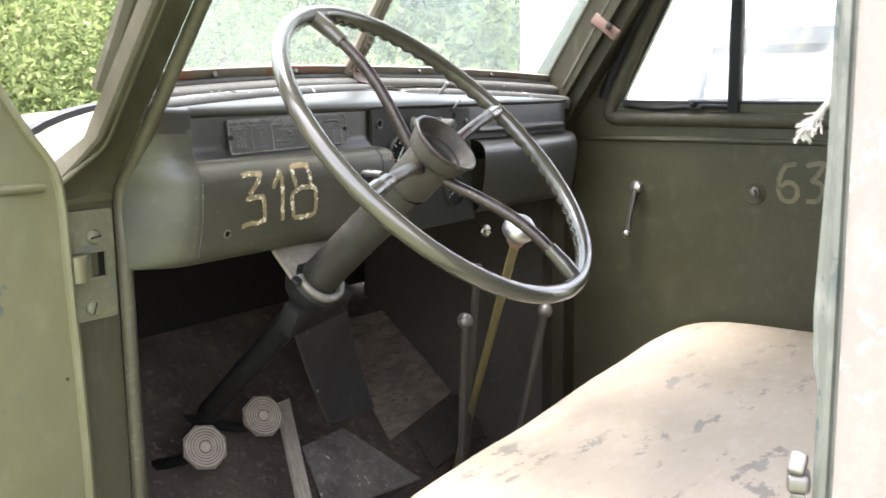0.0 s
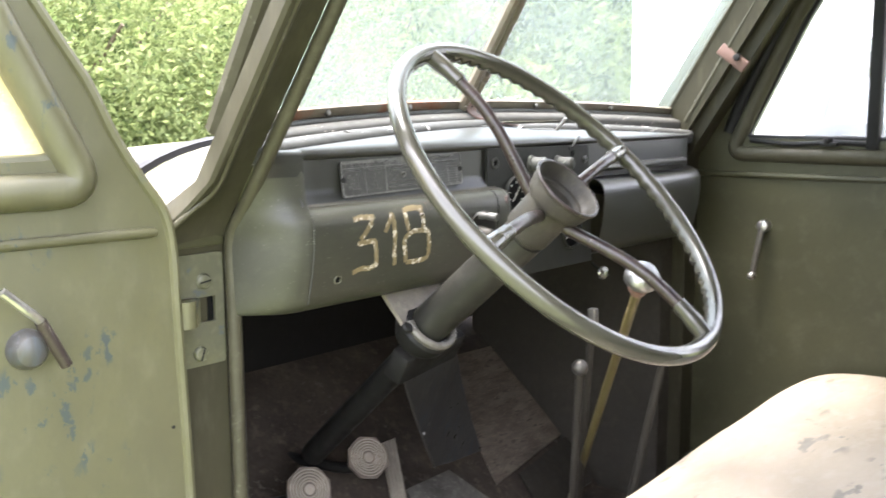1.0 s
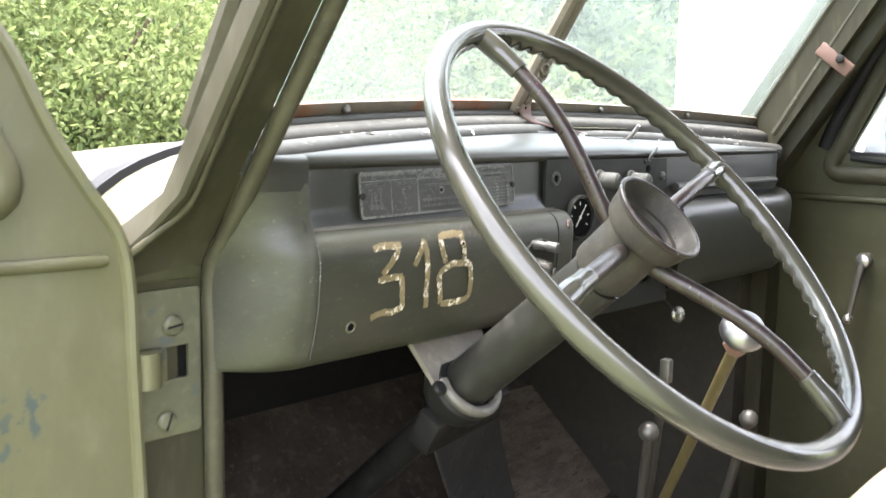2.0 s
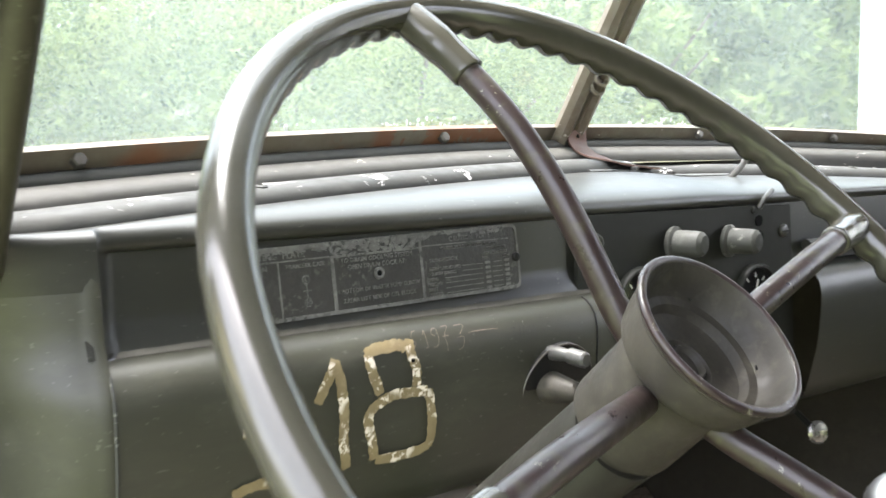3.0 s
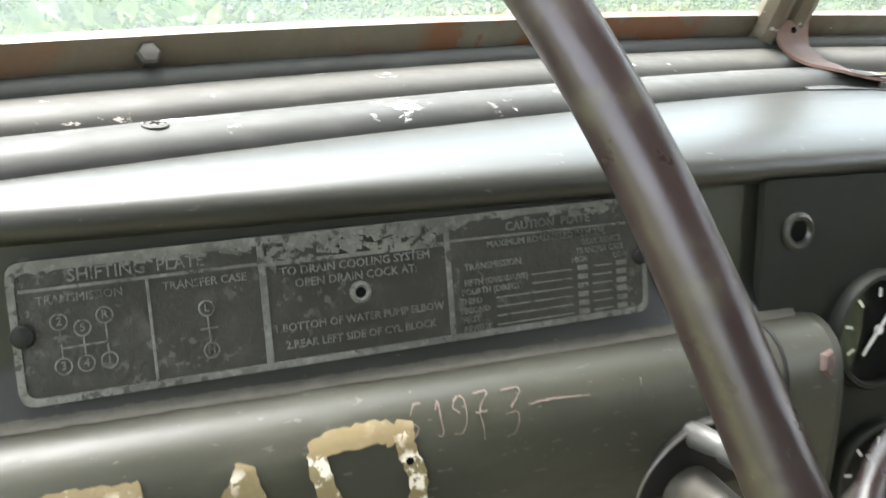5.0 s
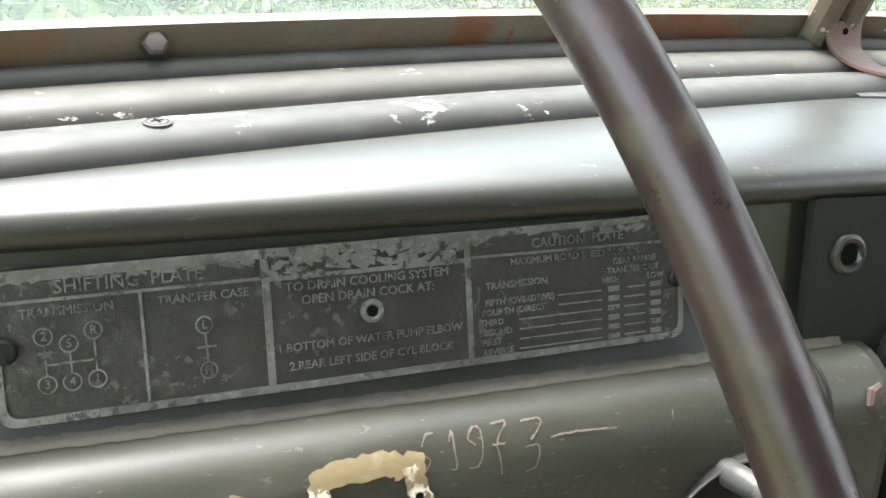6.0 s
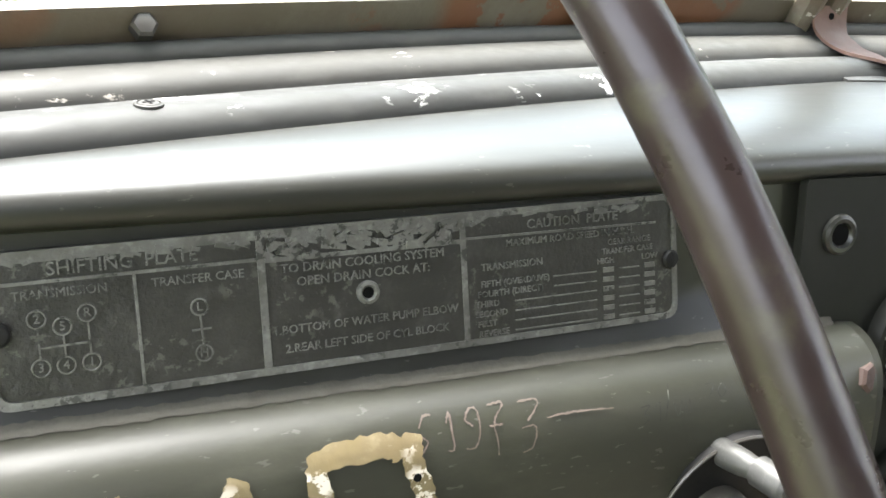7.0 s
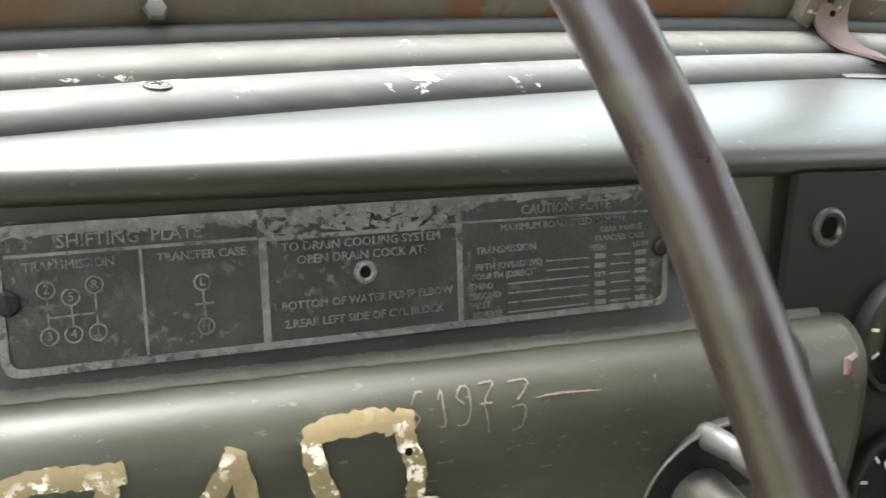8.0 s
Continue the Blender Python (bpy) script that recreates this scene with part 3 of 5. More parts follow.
for i in range(N):
    a = 2 * math.pi * i / N
    ring = []
    for k in range(S):
        f = 2 * math.pi * k / S
        rr, hh = TUBE * math.cos(f), TUBE * 1.05 * math.sin(f)
        # finger grips under the inner side of the rim
        grip = max(0.0, -math.sin(f) * 1.0 - math.cos(f) * 0.25)
        rr -= 0.0010 * grip * (1 + math.sin(a * 74))
        hh -= 0.0010 * grip * (1 + math.sin(a * 74))
        ring.append(WM @ Vector(((RIM + rr) * math.cos(a), (RIM + rr) * math.sin(a), hh)))
    rows.append(ring)
loft(bm, rows + [rows[0]], True)
bmesh.ops.remove_doubles(bm, verts=bm.verts, dist=1e-5)
rim = part("rim", bm, WHEEL, steering, smooth=80)
for deg in (0, 88.4, 180, 268.4):
    d = Vector((math.cos(radians(deg)), math.sin(radians(deg)), 0))
    up = Vector((0, 0, 1))
    bm = bmesh.new()
    pts = bend([WM @ (d * r + up * h) for r, h in ((0.018, -0.031), (0.037, -0.0265), (0.06, -0.0182), (0.085, -0.0095), (0.11, -0.0025), (0.14, 0.0025), (0.174, 0.0035), (0.196, 0.002))], 6)
    tube(bm, pts, [0.0073 - 0.0004 * i / (len(pts) - 1) for i in range(len(pts))], 16)
    sp = part("spoke", bm, SPOKE, steering, "brownish steel spoke", smooth=70)
    bm = bmesh.new()
    tube(bm, bend([WM @ (d * r + up * h) for r, h in ((0.1715, 0.0036), (0.173, 0.0036), (0.175, 0.0036), (0.189, 0.003), (0.204, 0.0016), (0.217, 0.0))], 4), [0.0068, 0.0078, 0.0083, 0.0086, 0.0088] + [0.0088] * 7 + [0.009, 0.0095, 0.0098, 0.0098] + [0.0098] * 5, 14)
    part("ferrule", bm, WHEEL, sp, "moulded sleeve joining spoke and rim", smooth=60)
bm = bmesh.new()
lathe(bm, [(0.0225, -0.105), (0.0235, -0.078), (0.028, -0.075), (0.0285, -0.072), (0.0288, -0.045), (0.0295, -0.031), (0.0305, -0.0275), (0.0345, -0.0262), (0.0362, -0.0245), (0.0382, -0.018), (0.0395, -0.012), (0.0402, -0.0065), (0.0418, -0.005), (0.0424, -0.003), (0.0422, -0.0008), (0.0412, 0.0002), (0.0396, -0.0006), (0.0382, -0.0035), (0.0372, -0.008), (0.0352, -0.013), (0.0325, -0.0165), (0.0285, -0.0175), (0.0265, -0.022), (0.0215, -0.0245), (0.0135, -0.025), (0.0125, -0.0265), (0.0115, -0.03), (0.006, -0.0315), (0.0005, -0.031)], HM, 56)
hub = part("hub", bm, HUB, steering, "hollow cup-shaped hub with the horn button gone", smooth=30)
bm = bmesh.new()
tube(bm, [HM @ Vector((0.0415 * math.cos(a), 0.0415 * math.sin(a), -0.0016)) for a in (i * math.pi / 32 for i in range(64))], 0.0021, 10, True)
part("lip", bm, SPOKE, hub, "rubbed dark brown lip", smooth=80)
bm = bmesh.new()
lathe(bm, [(0.0098, -0.0262), (0.0096, -0.0238), (0.0088, -0.0230), (0.0078, -0.0236), (0.0072, -0.0262), (0.0055, -0.0275), (0.0006, -0.0278)], HM, 32)
shaft_end = part("shaft_end", bm, HUB, hub, "dark hollow end of the steering shaft", smooth=50)
bm = bmesh.new()
lathe(bm, [(0.0066, -0.0271), (0.0064, -0.0266), (0.0006, -0.0266)], HM, 20)
part("hole", bm, DIALFACE, hub)
for a in (40, 130, 215, 320):
    bm = bmesh.new()
    lathe(bm, [(0.0014, 0), (0.0012, 0.0006)], HM @ pose(0.0338 * math.cos(radians(a)), 0.0338 * math.sin(radians(a)), -0.0155), 8)
    part("screw_hole", bm, BLACK, hub)

column = thing("steering_column", (-0.285, 0.23, 1.15), "dark olive steering column running down to the toe board", "steering column")
CD = Vector((0.10, 0.72, -0.61)).normalized()
JD = Vector((-0.02, 0.76, -0.65)).normalized()  # the jacket runs a little off the lower tube
c0 = HM @ Vector((0, 0, -0.075)) + Vector((0, 0.002, -0.004))
bm = bmesh.new()
tube(bm, [c0, c0 + JD * 0.205], 0.0255, 20)
part("column_tube", bm, COLUMN, column)
bm = bmesh.new()
tube(bm, [c0 + CD * 0.19, c0 + CD * 0.6], 0.0185, 16)
part("column_tube", bm, BLACK, column, "thinner black lower tube")

# ---------------------------------------------------------------- seat
bm = bmesh.new()
rows = []
sx0, sx1, sy0, sy1, sz0, sz1 = -0.47, 0.545, -0.80, -0.205, 1.0, 1.222
for i in range(41):
    u = -1 + 2 * i / 40
    ring = []
    for k in range(44):
        a = 2 * math.pi * k / 44
        ca, sa = math.cos(a), math.sin(a)
        sgn = lambda q: (1 if q >= 0 else -1)
        f = (1 - abs(u) ** 9) ** (1 / 9)
        py = sgn(ca) * abs(ca) ** 0.32 * (0.5 + 0.5 * f)
        pz = sgn(sa) * abs(sa) ** 0.32 * f
        sag = 0.006 * noise.noise((u * 3, py * 2, 0.3)) - 0.010 * max(0.0, 1 - (u + 0.45) ** 2 * 3) + 0.007 * max(0.0, u) ** 2
        ring.append(((sx0 + sx1) / 2 + (sx1 - sx0) / 2 * u, (sy0 + sy1) / 2 + (sy1 - sy0) / 2 * py + 0.05 * u * 0.5, (sz0 + sz1) / 2 + (sz1 - sz0) / 2 * pz + sag * max(0.0, pz)))
    rows.append(ring)
vs = loft(bm, rows, True)
caps(bm, vs)
seat = thing("bench_seat", (0.07, -0.5, FLOOR_Z), "beige vinyl bench seat with grey wear marks", "seat")
part("cushion", bm, SEATV, seat, smooth=60)
bm = bmesh.new()
box(bm, (0.92, 0.46, 0.1), pose(0.03, -0.53, FLOOR_Z + 0.05), 0.01)
part("seat_base", bm, BLACK, seat, "dark steel seat base")


# ---------------------------------------------------------------- doors
def door(name, m, s, label, panel_mat, seal_mat, moulding_mat, low=0.0, fat=0.0185):
    """A cab door; local x from the hinge edge, y times s towards the cab, z up."""
    at = thing(name, m.translation, label, "door", kind="structure")
    f = Matrix(((1, 0, 0, 0), (0, 0, -s, 0), (0, 1, 0, 0), (0, 0, 0, 1)))  # xy of the sheet to door xz
    outline = [(-0.010, 0.98), (-0.008, 1.25), (-0.002, 1.45), (0.0, 1.525), (0.008, 1.565), (0.031, 1.601), (0.056, 1.643), (0.08, 1.695), (0.104, 1.733), (0.21, 1.90), (0.27, 1.97), (0.78, 1.97), (0.79, 1.6), (0.79, 0.98)]
    win = rounded([(0.112, 1.622 - low), (0.222, 1.83), (0.28, 1.92), (0.74, 1.92), (0.74, 1.618 - low)], 5, 0.02)
    bm = bmesh.new()
    slab(bm, outline, [win], 0.035, m @ f)
    panel = part("panel", bm, panel_mat, at)
    # raised moulding round the window
    ring = rounded([(0.088, 1.593 - low), (0.209, 1.84), (0.275, 1.943), (0.76, 1.943), (0.76, 1.59 - low)], 6, 0.03)
    bm = bmesh.new()
    tube(bm, [m @ Vector((x, -s * 0.003, z)) for x, z in ring], fat, 14, True)
    part("window_moulding", bm, moulding_mat, at, "rounded pressed moulding round the window")
    bm = bmesh.new()
    tube(bm, [m @ Vector((x, -s * 0.008, z)) for x, z in win], 0.0065, 8, True)
    part("window_seal", bm, seal_mat, at)
    bm = bmesh.new()
    tube(bm, [m @ Vector((x, s * 0.0005, z)) for x, z in ((0.02, 1.545), (0.026, 1.545), (0.4, 1.545), (0.77, 1.545))], [0.0035, 0.0055, 0.0055, 0.0055], 10)
    part("bead", bm, panel_mat, at, "raised bead below the window")
    # edge flange
    bm = bmesh.new()
    tube(bm, [m @ Vector((q.x + 0.003, s * 0.0, q.y)) for q in bend([(x, z, 0) for x, z in outline[:11]], 4)], 0.0055, 8)
    part("edge_flange", bm, panel_mat, at)
    return at, f


DM = FOOT @ Matrix(((-0.986, 0.164, 0, -0.626), (0.164, 0.986, 0, 0.047), (0, 0, 1, 0.004), (0, 0, 0, 1)))
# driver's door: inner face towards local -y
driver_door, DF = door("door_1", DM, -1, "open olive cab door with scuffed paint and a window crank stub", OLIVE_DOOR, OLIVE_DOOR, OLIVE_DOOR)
# The passenger door's darker olive carries the cab's shade in its colour.
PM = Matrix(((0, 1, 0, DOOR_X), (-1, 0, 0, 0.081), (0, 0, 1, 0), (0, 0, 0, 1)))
passenger_door, PF = door("door_2", PM, -1, "closed olive passenger door with a small window crank", OLIVE_SHADED, RUBBER, JAMB, 0.0095, 0.0145)

# ---------------------------------------------------------------- pillars
pillar = thing("pillar_left", (-0.6, 0.09, FLOOR_Z), "olive windscreen pillar and hinge post", "pillar", kind="structure")
bm = bmesh.new()


def post(x0, x1, y0, y1, z):
    return [(x0, y0, z), (x1, y0, z), (x1, y1, z), (x0, y1, z)]


def slant(z):
    return max(0.0, z - 1.575) * LEAN_BACK


zs = [0.9, 1.2, 1.45, 1.53, 1.56, 1.575, 1.60, 1.64, 1.7, 1.76, 1.85, 1.95]


def trim_y(z):
    """The inner edge of the door opening."""
    return 0.051 - 0.72 * max(0.0, z - 1.535)


def inward(z):
    """The pillar leans towards the middle of the cab above the waist."""
    return 0.03 * max(0.0, z - 1.53)


def pillar_row(z):
    k = min(1.0, max(0.0, (z - 1.52) / 0.07))
    xo, xi = -0.632 + 0.032 * k + inward(z), -0.542 + inward(z)
    yi = trim_y(z) + 0.012
    yf = 0.062 * (1 - k) + k * (-0.001 - 0.72 * (z - 1.6))
    yb = yf + 0.029 + 0.061 * (1 - k)
    return [(xo, yb, z), (xo - 0.001, yf + 0.005, z), (xo + 0.002, yf, z), (xo + 0.007, yf - 0.0005, z), (xo + 0.012, yf + 0.004 * k, z), (xi - 0.012, yi + 0.002, z), (xi, yi, z), (xi, yi + 0.03, z), (xo + 0.01, yb + 0.002, z)]


vs = loft(bm, [pillar_row(z) for z in zs], True)
caps(bm, vs)
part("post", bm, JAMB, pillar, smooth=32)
bm = bmesh.new()
ridge = [Vector(pillar_row(z)[4]) + Vector((0, -0.0005, 0)) for z in (1.95, 1.85, 1.76, 1.7, 1.64, 1.6, 1.585)]
ridge += [Vector(pillar_row(1.57)[3]) + Vector((0, -0.001, 0)), Vector(pillar_row(1.55)[2]) + Vector((0, -0.001, 0)), Vector(pillar_row(1.535)[1])]
tube(bm, bend(ridge, 4), 0.0034, 8)
part("pressed_ridge", bm, TRIM, pillar, "rubbed pressed ridge along the outer flange", smooth=80)
bm = bmesh.new()
tube(bm, bend([(-0.539 + inward(z), trim_y(z), z) for z in [0.92] + zs[1:]], 5), 0.0085, 10)
part("edge_trim", bm, TRIM, pillar, "rounded edge trim", smooth=80)
# hinge
bm = bmesh.new()
slab(bm, rounded([(-0.628, 1.388), (-0.551, 1.388), (-0.551, 1.512), (-0.628, 1.512)], 3, 0.004), [[(-0.605, 1.436), (-0.5625, 1.436), (-0.5625, 1.464), (-0.605, 1.464)]], 0.005, Matrix(((1, 0, 0, 0), (0, 0, -1, 0.066), (0, 1, 0, 0), (0, 0, 0, 1))))
hinge = part("hinge_plate", bm, PALE_OLIVE, pillar, "bolted hinge plate with worn paint")
screw("slotted_screw", (-0.578, 0.060, 1.482), (0, -1, 0), 0.0085, hinge, PALE_OLIVE, spin=8)
screw("slotted_screw", (-0.585, 0.060, 1.402), (0, -1, 0), 0.0085, hinge, PALE_OLIVE, spin=70)
bm = bmesh.new()
slab(bm, [(-0.606, 1.435), (-0.561, 1.435), (-0.561, 1.465), (-0.606, 1.465)], [], 0.001, Matrix(((1, 0, 0, 0), (0, 0, -1, 0.0655), (0, 1, 0, 0), (0, 0, 0, 1))))
part("slot_recess", bm, DIALFACE, hinge)
bm = bmesh.new()
tube(bm, [(-0.606, 0.054, 1.436), (-0.606, 0.054, 1.465)], 0.0125, 18)
box(bm, (0.022, 0.012, 0.029), pose(-0.597, 0.06, 1.4505), 0.002)
part("knuckle", bm, OLIVE_DOOR, hinge, "hinge knuckle")
bm = bmesh.new()
box(bm, (0.082, 0.006, 0.016), pose(-0.588, 0.064, 1.527), 0.0025)
part("pressed_rib", bm, OLIVE_SHADED, pillar)
screw("rivet", (-0.628, 0.062, 1.548), (-0.4, -1, 0.2), 0.0035, pillar, STEEL, False)
for ob in pillar.children:
    if ob.name.split(".")[0] in ("hinge_plate", "pressed_rib", "rivet"):
        ob.location += Vector((0.006, 0, 0.006))
# right pillar
pillar_r = thing("pillar_right", (0.62, 0.09, FLOOR_Z), "dark windscreen pillar on the passenger side", "pillar", kind="structure")
bm = bmesh.new()
rows = [post(0.515, 0.575, 0.058 + slant(z), 0.14 + slant(z), z) for z in zs]
vs = loft(bm, rows, True)
caps(bm, vs)
part("post", bm, JAMB, pillar_r)
bm = bmesh.new()
vs = loft(bm, [post(0.499, 0.518, 0.085 + slant(z), 0.18 + slant(z), z) for z in (1.58, 1.64, 1.8, 1.95)], True)
caps(bm, vs)
part("jamb_return", bm, JAMB, pillar_r)
# rear door post beside the seat
bpost = thing("pillar_rear", (-0.62, -0.76, FLOOR_Z), "weathered pale green rear door post with flaking paint", "pillar", kind="structure")
bm = bmesh.new()
rows = []
for z in (0.9, 1.2, 1.37, 1.43, 1.445, 1.46, 1.5, 1.6, 1.7, 1.85, 2.0):
    o = 0.004 * math.exp(-((z - 1.5) / 0.06) ** 2) if z > 1.45 else -0.001
    rows.append([(-0.58, -0.719 + o, z), (-0.606, -0.7205 + o, z), (-0.612, -0.7215 + o, z), (-0.612, -0.7248 + o, z), (-0.616, -0.726, z), (-0.62, -0.729, z), (-0.62, -0.7328, z), (-0.617, -0.7346, z), (-0.617, -0.7367, z), (-0.58, -0.7367, z)])
vs = loft(bm, rows, True)
caps(bm, vs)
part("flange", bm, PALE, bpost, smooth=25)
bm = bmesh.new()
vs = loft(bm, [[(-0.616, -0.7365, z), (-0.628, -0.739, z), (-0.636, -0.75, z), (-0.64, -0.8, z), (-0.642, -0.9, z), (-0.58, -0.9, z), (-0.58, -0.7365, z)] for z in (0.9, 1.3, 1.7, 2.03)], True)
caps(bm, vs)
part("side_panel", bm, CREAM, bpost, "chalky sun-bleached outer side panel")
bm = bmesh.new()
box(bm, (0.028, 0.012, 0.016), pose(-0.607, -0.711, 1.385, 12, 28, 12), 0.003, 3)
box(bm, (0.026, 0.016, 0.014), pose(-0.606, -0.712, 1.3735, 0, 6, 12), 0.004, 3)
box(bm, (0.02, 0.01, 0.008), pose(-0.606, -0.712, 1.363, 0, 0, 12), 0.001)
part("striker", bm, STEELDULL, bpost, "worn bare metal door striker")

askew(bpost)
# ---------------------------------------------------------------- bonnet
def hood_row(y, w, top, h=0.35, n=4.0, inset=0.0):
    row = []
    for i in range(33):
        a = -math.pi / 2 + math.pi * i / 32
        x = math.copysign(abs(math.sin(a)) ** 0.6, a)
        row.append(((w - inset) * x, y, top - inset - h * (1 - (max(0.0, 1 - abs(x) ** n)) ** (1 / n))))
    return row


nose = thing("bonnet", (0, 0.8, 1.3), "olive truck bonnet and scuttle ahead of the windscreen", "bonnet", kind="structure")
bm = bmesh.new()
loft(bm, [hood_row(y, w, z) for y, w, z in ((0.10, 0.618, 1.650), (0.175, 0.6, 1.652), (0.25, 0.57, 1.645), (0.33, 0.545, 1.638), (0.39, 0.53, 1.632))])
part("scuttle", bm, OLIVE_DOOR, nose)
bm = bmesh.new()
loft(bm, [hood_row(y, w, z, inset=q) for y, w, z, q in ((0.386, 0.53, 1.632, 0.004), (0.390, 0.53, 1.633, -0.007), (0.438, 0.52, 1.632, -0.007), (0.446, 0.519, 1.629, 0.004))])
part("bonnet_seal", bm, RUBBER, nose, "black rubber lacing between scuttle and bonnet")
bm = bmesh.new()
loft(bm, [hood_row(y, w, z) for y, w, z in ((0.44, 0.519, 1.631), (0.7, 0.49, 1.615), (1.1, 0.45, 1.58), (1.5, 0.42, 1.53), (1.62, 0.41, 1.48), (1.65, 0.4, 1.40))])
part("bonnet_top", bm, OLIVE_DOOR, nose)

# ---------------------------------------------------------------- dash details
def dash_y(z):
    """The face of the lower panel at a height."""
    for (y0, z0), (y1, z1) in zip(LOWER, LOWER[1:]):
        if z1 <= z <= z0 and z0 != z1:
            return y0 + (y1 - y0) * (z0 - z) / (z0 - z1)
    return -0.02


def stroke(bm, pts, w, rag, seed, lift=0.0009, on=dash_y, axis=None):
    """A brushed stroke laid on a surface: pts are (x, z), w its width."""
    rg = random.Random(seed)
    dx, dz = (0.0045, 0.0045) if axis is None else (0.0, 0.0)
    line = [(q.x + dx, q.y + dz) for q in bend([(x, z, 0) for x, z in pts], 7)]
    rows = []
    for i, (x, z) in enumerate(line):
        x0, z0 = line[max(i - 1, 0)]
        x1, z1 = line[min(i + 1, len(line) - 1)]
        d = Vector((x1 - x0, z1 - z0)).normalized()
        nx, nz = -d.y, d.x
        end = 0.72 if i in (0, len(line) - 1) else 1.0
        row = []
        for side in (-1, -0.35, 0.35, 1):
            k = w / 2 * side * end * (1 + rg.uniform(-rag, rag) * (1 if abs(side) == 1 else 0))
            px, pz = x + nx * k, z + nz * k
            row.append((px, on(pz) - lift, pz) if axis is None else axis(px, pz, lift))
        rows.append(row)
    loft(bm, rows)


number = []
for nm, lines in (("digit_three", (((-0.4332, 1.5435), (-0.4225, 1.5453), (-0.4136, 1.5450), (-0.4046, 1.5444), (-0.4001, 1.5449)), ((-0.4040, 1.5420), (-0.4086, 1.5344), (-0.4157, 1.5267), (-0.4227, 1.5203)), ((-0.4272, 1.5156), (-0.4171, 1.5162), (-0.4066, 1.5166), (-0.3986, 1.5162)), ((-0.4000, 1.5167), (-0.3977, 1.5066), (-0.3966, 1.4974), (-0.3948, 1.4865)), ((-0.3941, 1.4881), (-0.4066, 1.4847), (-0.4198, 1.4857), (-0.4322, 1.4825)))),
                  ("digit_one", (((-0.3833, 1.5244), (-0.3780, 1.5340), (-0.3726, 1.5423), (-0.3705, 1.5471)), ((-0.3712, 1.5447), (-0.3681, 1.5308), (-0.3664, 1.5165), (-0.3663, 1.4993), (-0.3629, 1.4829)))),
                  ("digit_eight", (((-0.3498, 1.5476), (-0.3479, 1.5368), (-0.3426, 1.5231)), ((-0.3517, 1.5473), (-0.3397, 1.5492), (-0.3272, 1.5492), (-0.3243, 1.5459)), ((-0.3205, 1.5517), (-0.3215, 1.5449), (-0.3178, 1.5330), (-0.3182, 1.5243)), ((-0.3445, 1.5178), (-0.3347, 1.5213), (-0.3220, 1.5212), (-0.3101, 1.5202)), ((-0.3433, 1.5187), (-0.3507, 1.5118), (-0.3481, 1.4981), (-0.3451, 1.4848)), ((-0.3102, 1.5211), (-0.3069, 1.5072), (-0.3061, 1.4941), (-0.3080, 1.4852)), ((-0.3068, 1.4861), (-0.3226, 1.4836), (-0.3444, 1.4843))))):
    for i, ln in enumerate(lines):
        bm = bmesh.new()
        stroke(bm, ln, 0.0064, 0.15, i + 7, 0.0009 + 0.00012 * i)
        part(nm + "_stroke", bm, NUMBER, lower_left, "flaking ochre painted number stroke")

# scratched year and tally marks
bm = bmesh.new()
for i, ln in enumerate((((-0.3138, 1.5549), (-0.3162, 1.5548), (-0.3183, 1.5523)), ((-0.3180, 1.5502), (-0.3161, 1.5484), (-0.3182, 1.5457)), ((-0.3097, 1.5526), (-0.3081, 1.5549), (-0.3083, 1.5511), (-0.3082, 1.5457), (-0.3101, 1.5455)), ((-0.3015, 1.5509), (-0.3035, 1.5526), (-0.3020, 1.5547), (-0.2995, 1.5548), (-0.2992, 1.5514), (-0.2999, 1.5476), (-0.3017, 1.5450), (-0.3045, 1.5451)), ((-0.2955, 1.5551), (-0.2905, 1.5553), (-0.2932, 1.5527), (-0.2948, 1.5501), (-0.2943, 1.5468), (-0.2940, 1.5416)), ((-0.2963, 1.5503), (-0.2921, 1.5502)), ((-0.2856, 1.5548), (-0.2798, 1.5550), (-0.2795, 1.5535), (-0.2837, 1.5501)), ((-0.2859, 1.5483), (-0.2819, 1.5486), (-0.2812, 1.5465), (-0.2829, 1.5424), (-0.2862, 1.5412)), ((-0.2771, 1.5500), (-0.2715, 1.5504), (-0.2653, 1.5504), (-0.2537, 1.5498)))):
    stroke(bm, ln, 0.0005, 0.6, i, 0.0005)
part("scratched_year", bm, SCRATCH, lower_left, "year 1973 scratched into the paint")
bm = bmesh.new()
for i, ln in enumerate((((-0.2441, 1.5486), (-0.2407, 1.5488), (-0.2428, 1.5467), (-0.2408, 1.5454), (-0.2434, 1.5435)), ((-0.2385, 1.5482), (-0.2368, 1.5493), (-0.2373, 1.5435)), ((-0.2321, 1.5539), (-0.2353, 1.5438)), ((-0.2316, 1.5486), (-0.2303, 1.5443), (-0.2284, 1.5489)), ((-0.2270, 1.5487), (-0.2270, 1.5444)), ((-0.2254, 1.5489), (-0.2254, 1.5446)), ((-0.2184, 1.5521), (-0.2151, 1.5520), (-0.2182, 1.5481)), ((-0.2118, 1.5520), (-0.2140, 1.5499), (-0.2129, 1.5480), (-0.2107, 1.5499), (-0.2118, 1.5520)), ((-0.2018, 1.5553), (-0.2041, 1.5481)))):
    stroke(bm, ln, 0.0004, 0.5, i, 0.0006)
part("scratched_date", bm, KNOB, lower_left, "faint date scratched into the paint")

# hole in the lower panel
bm = bmesh.new()
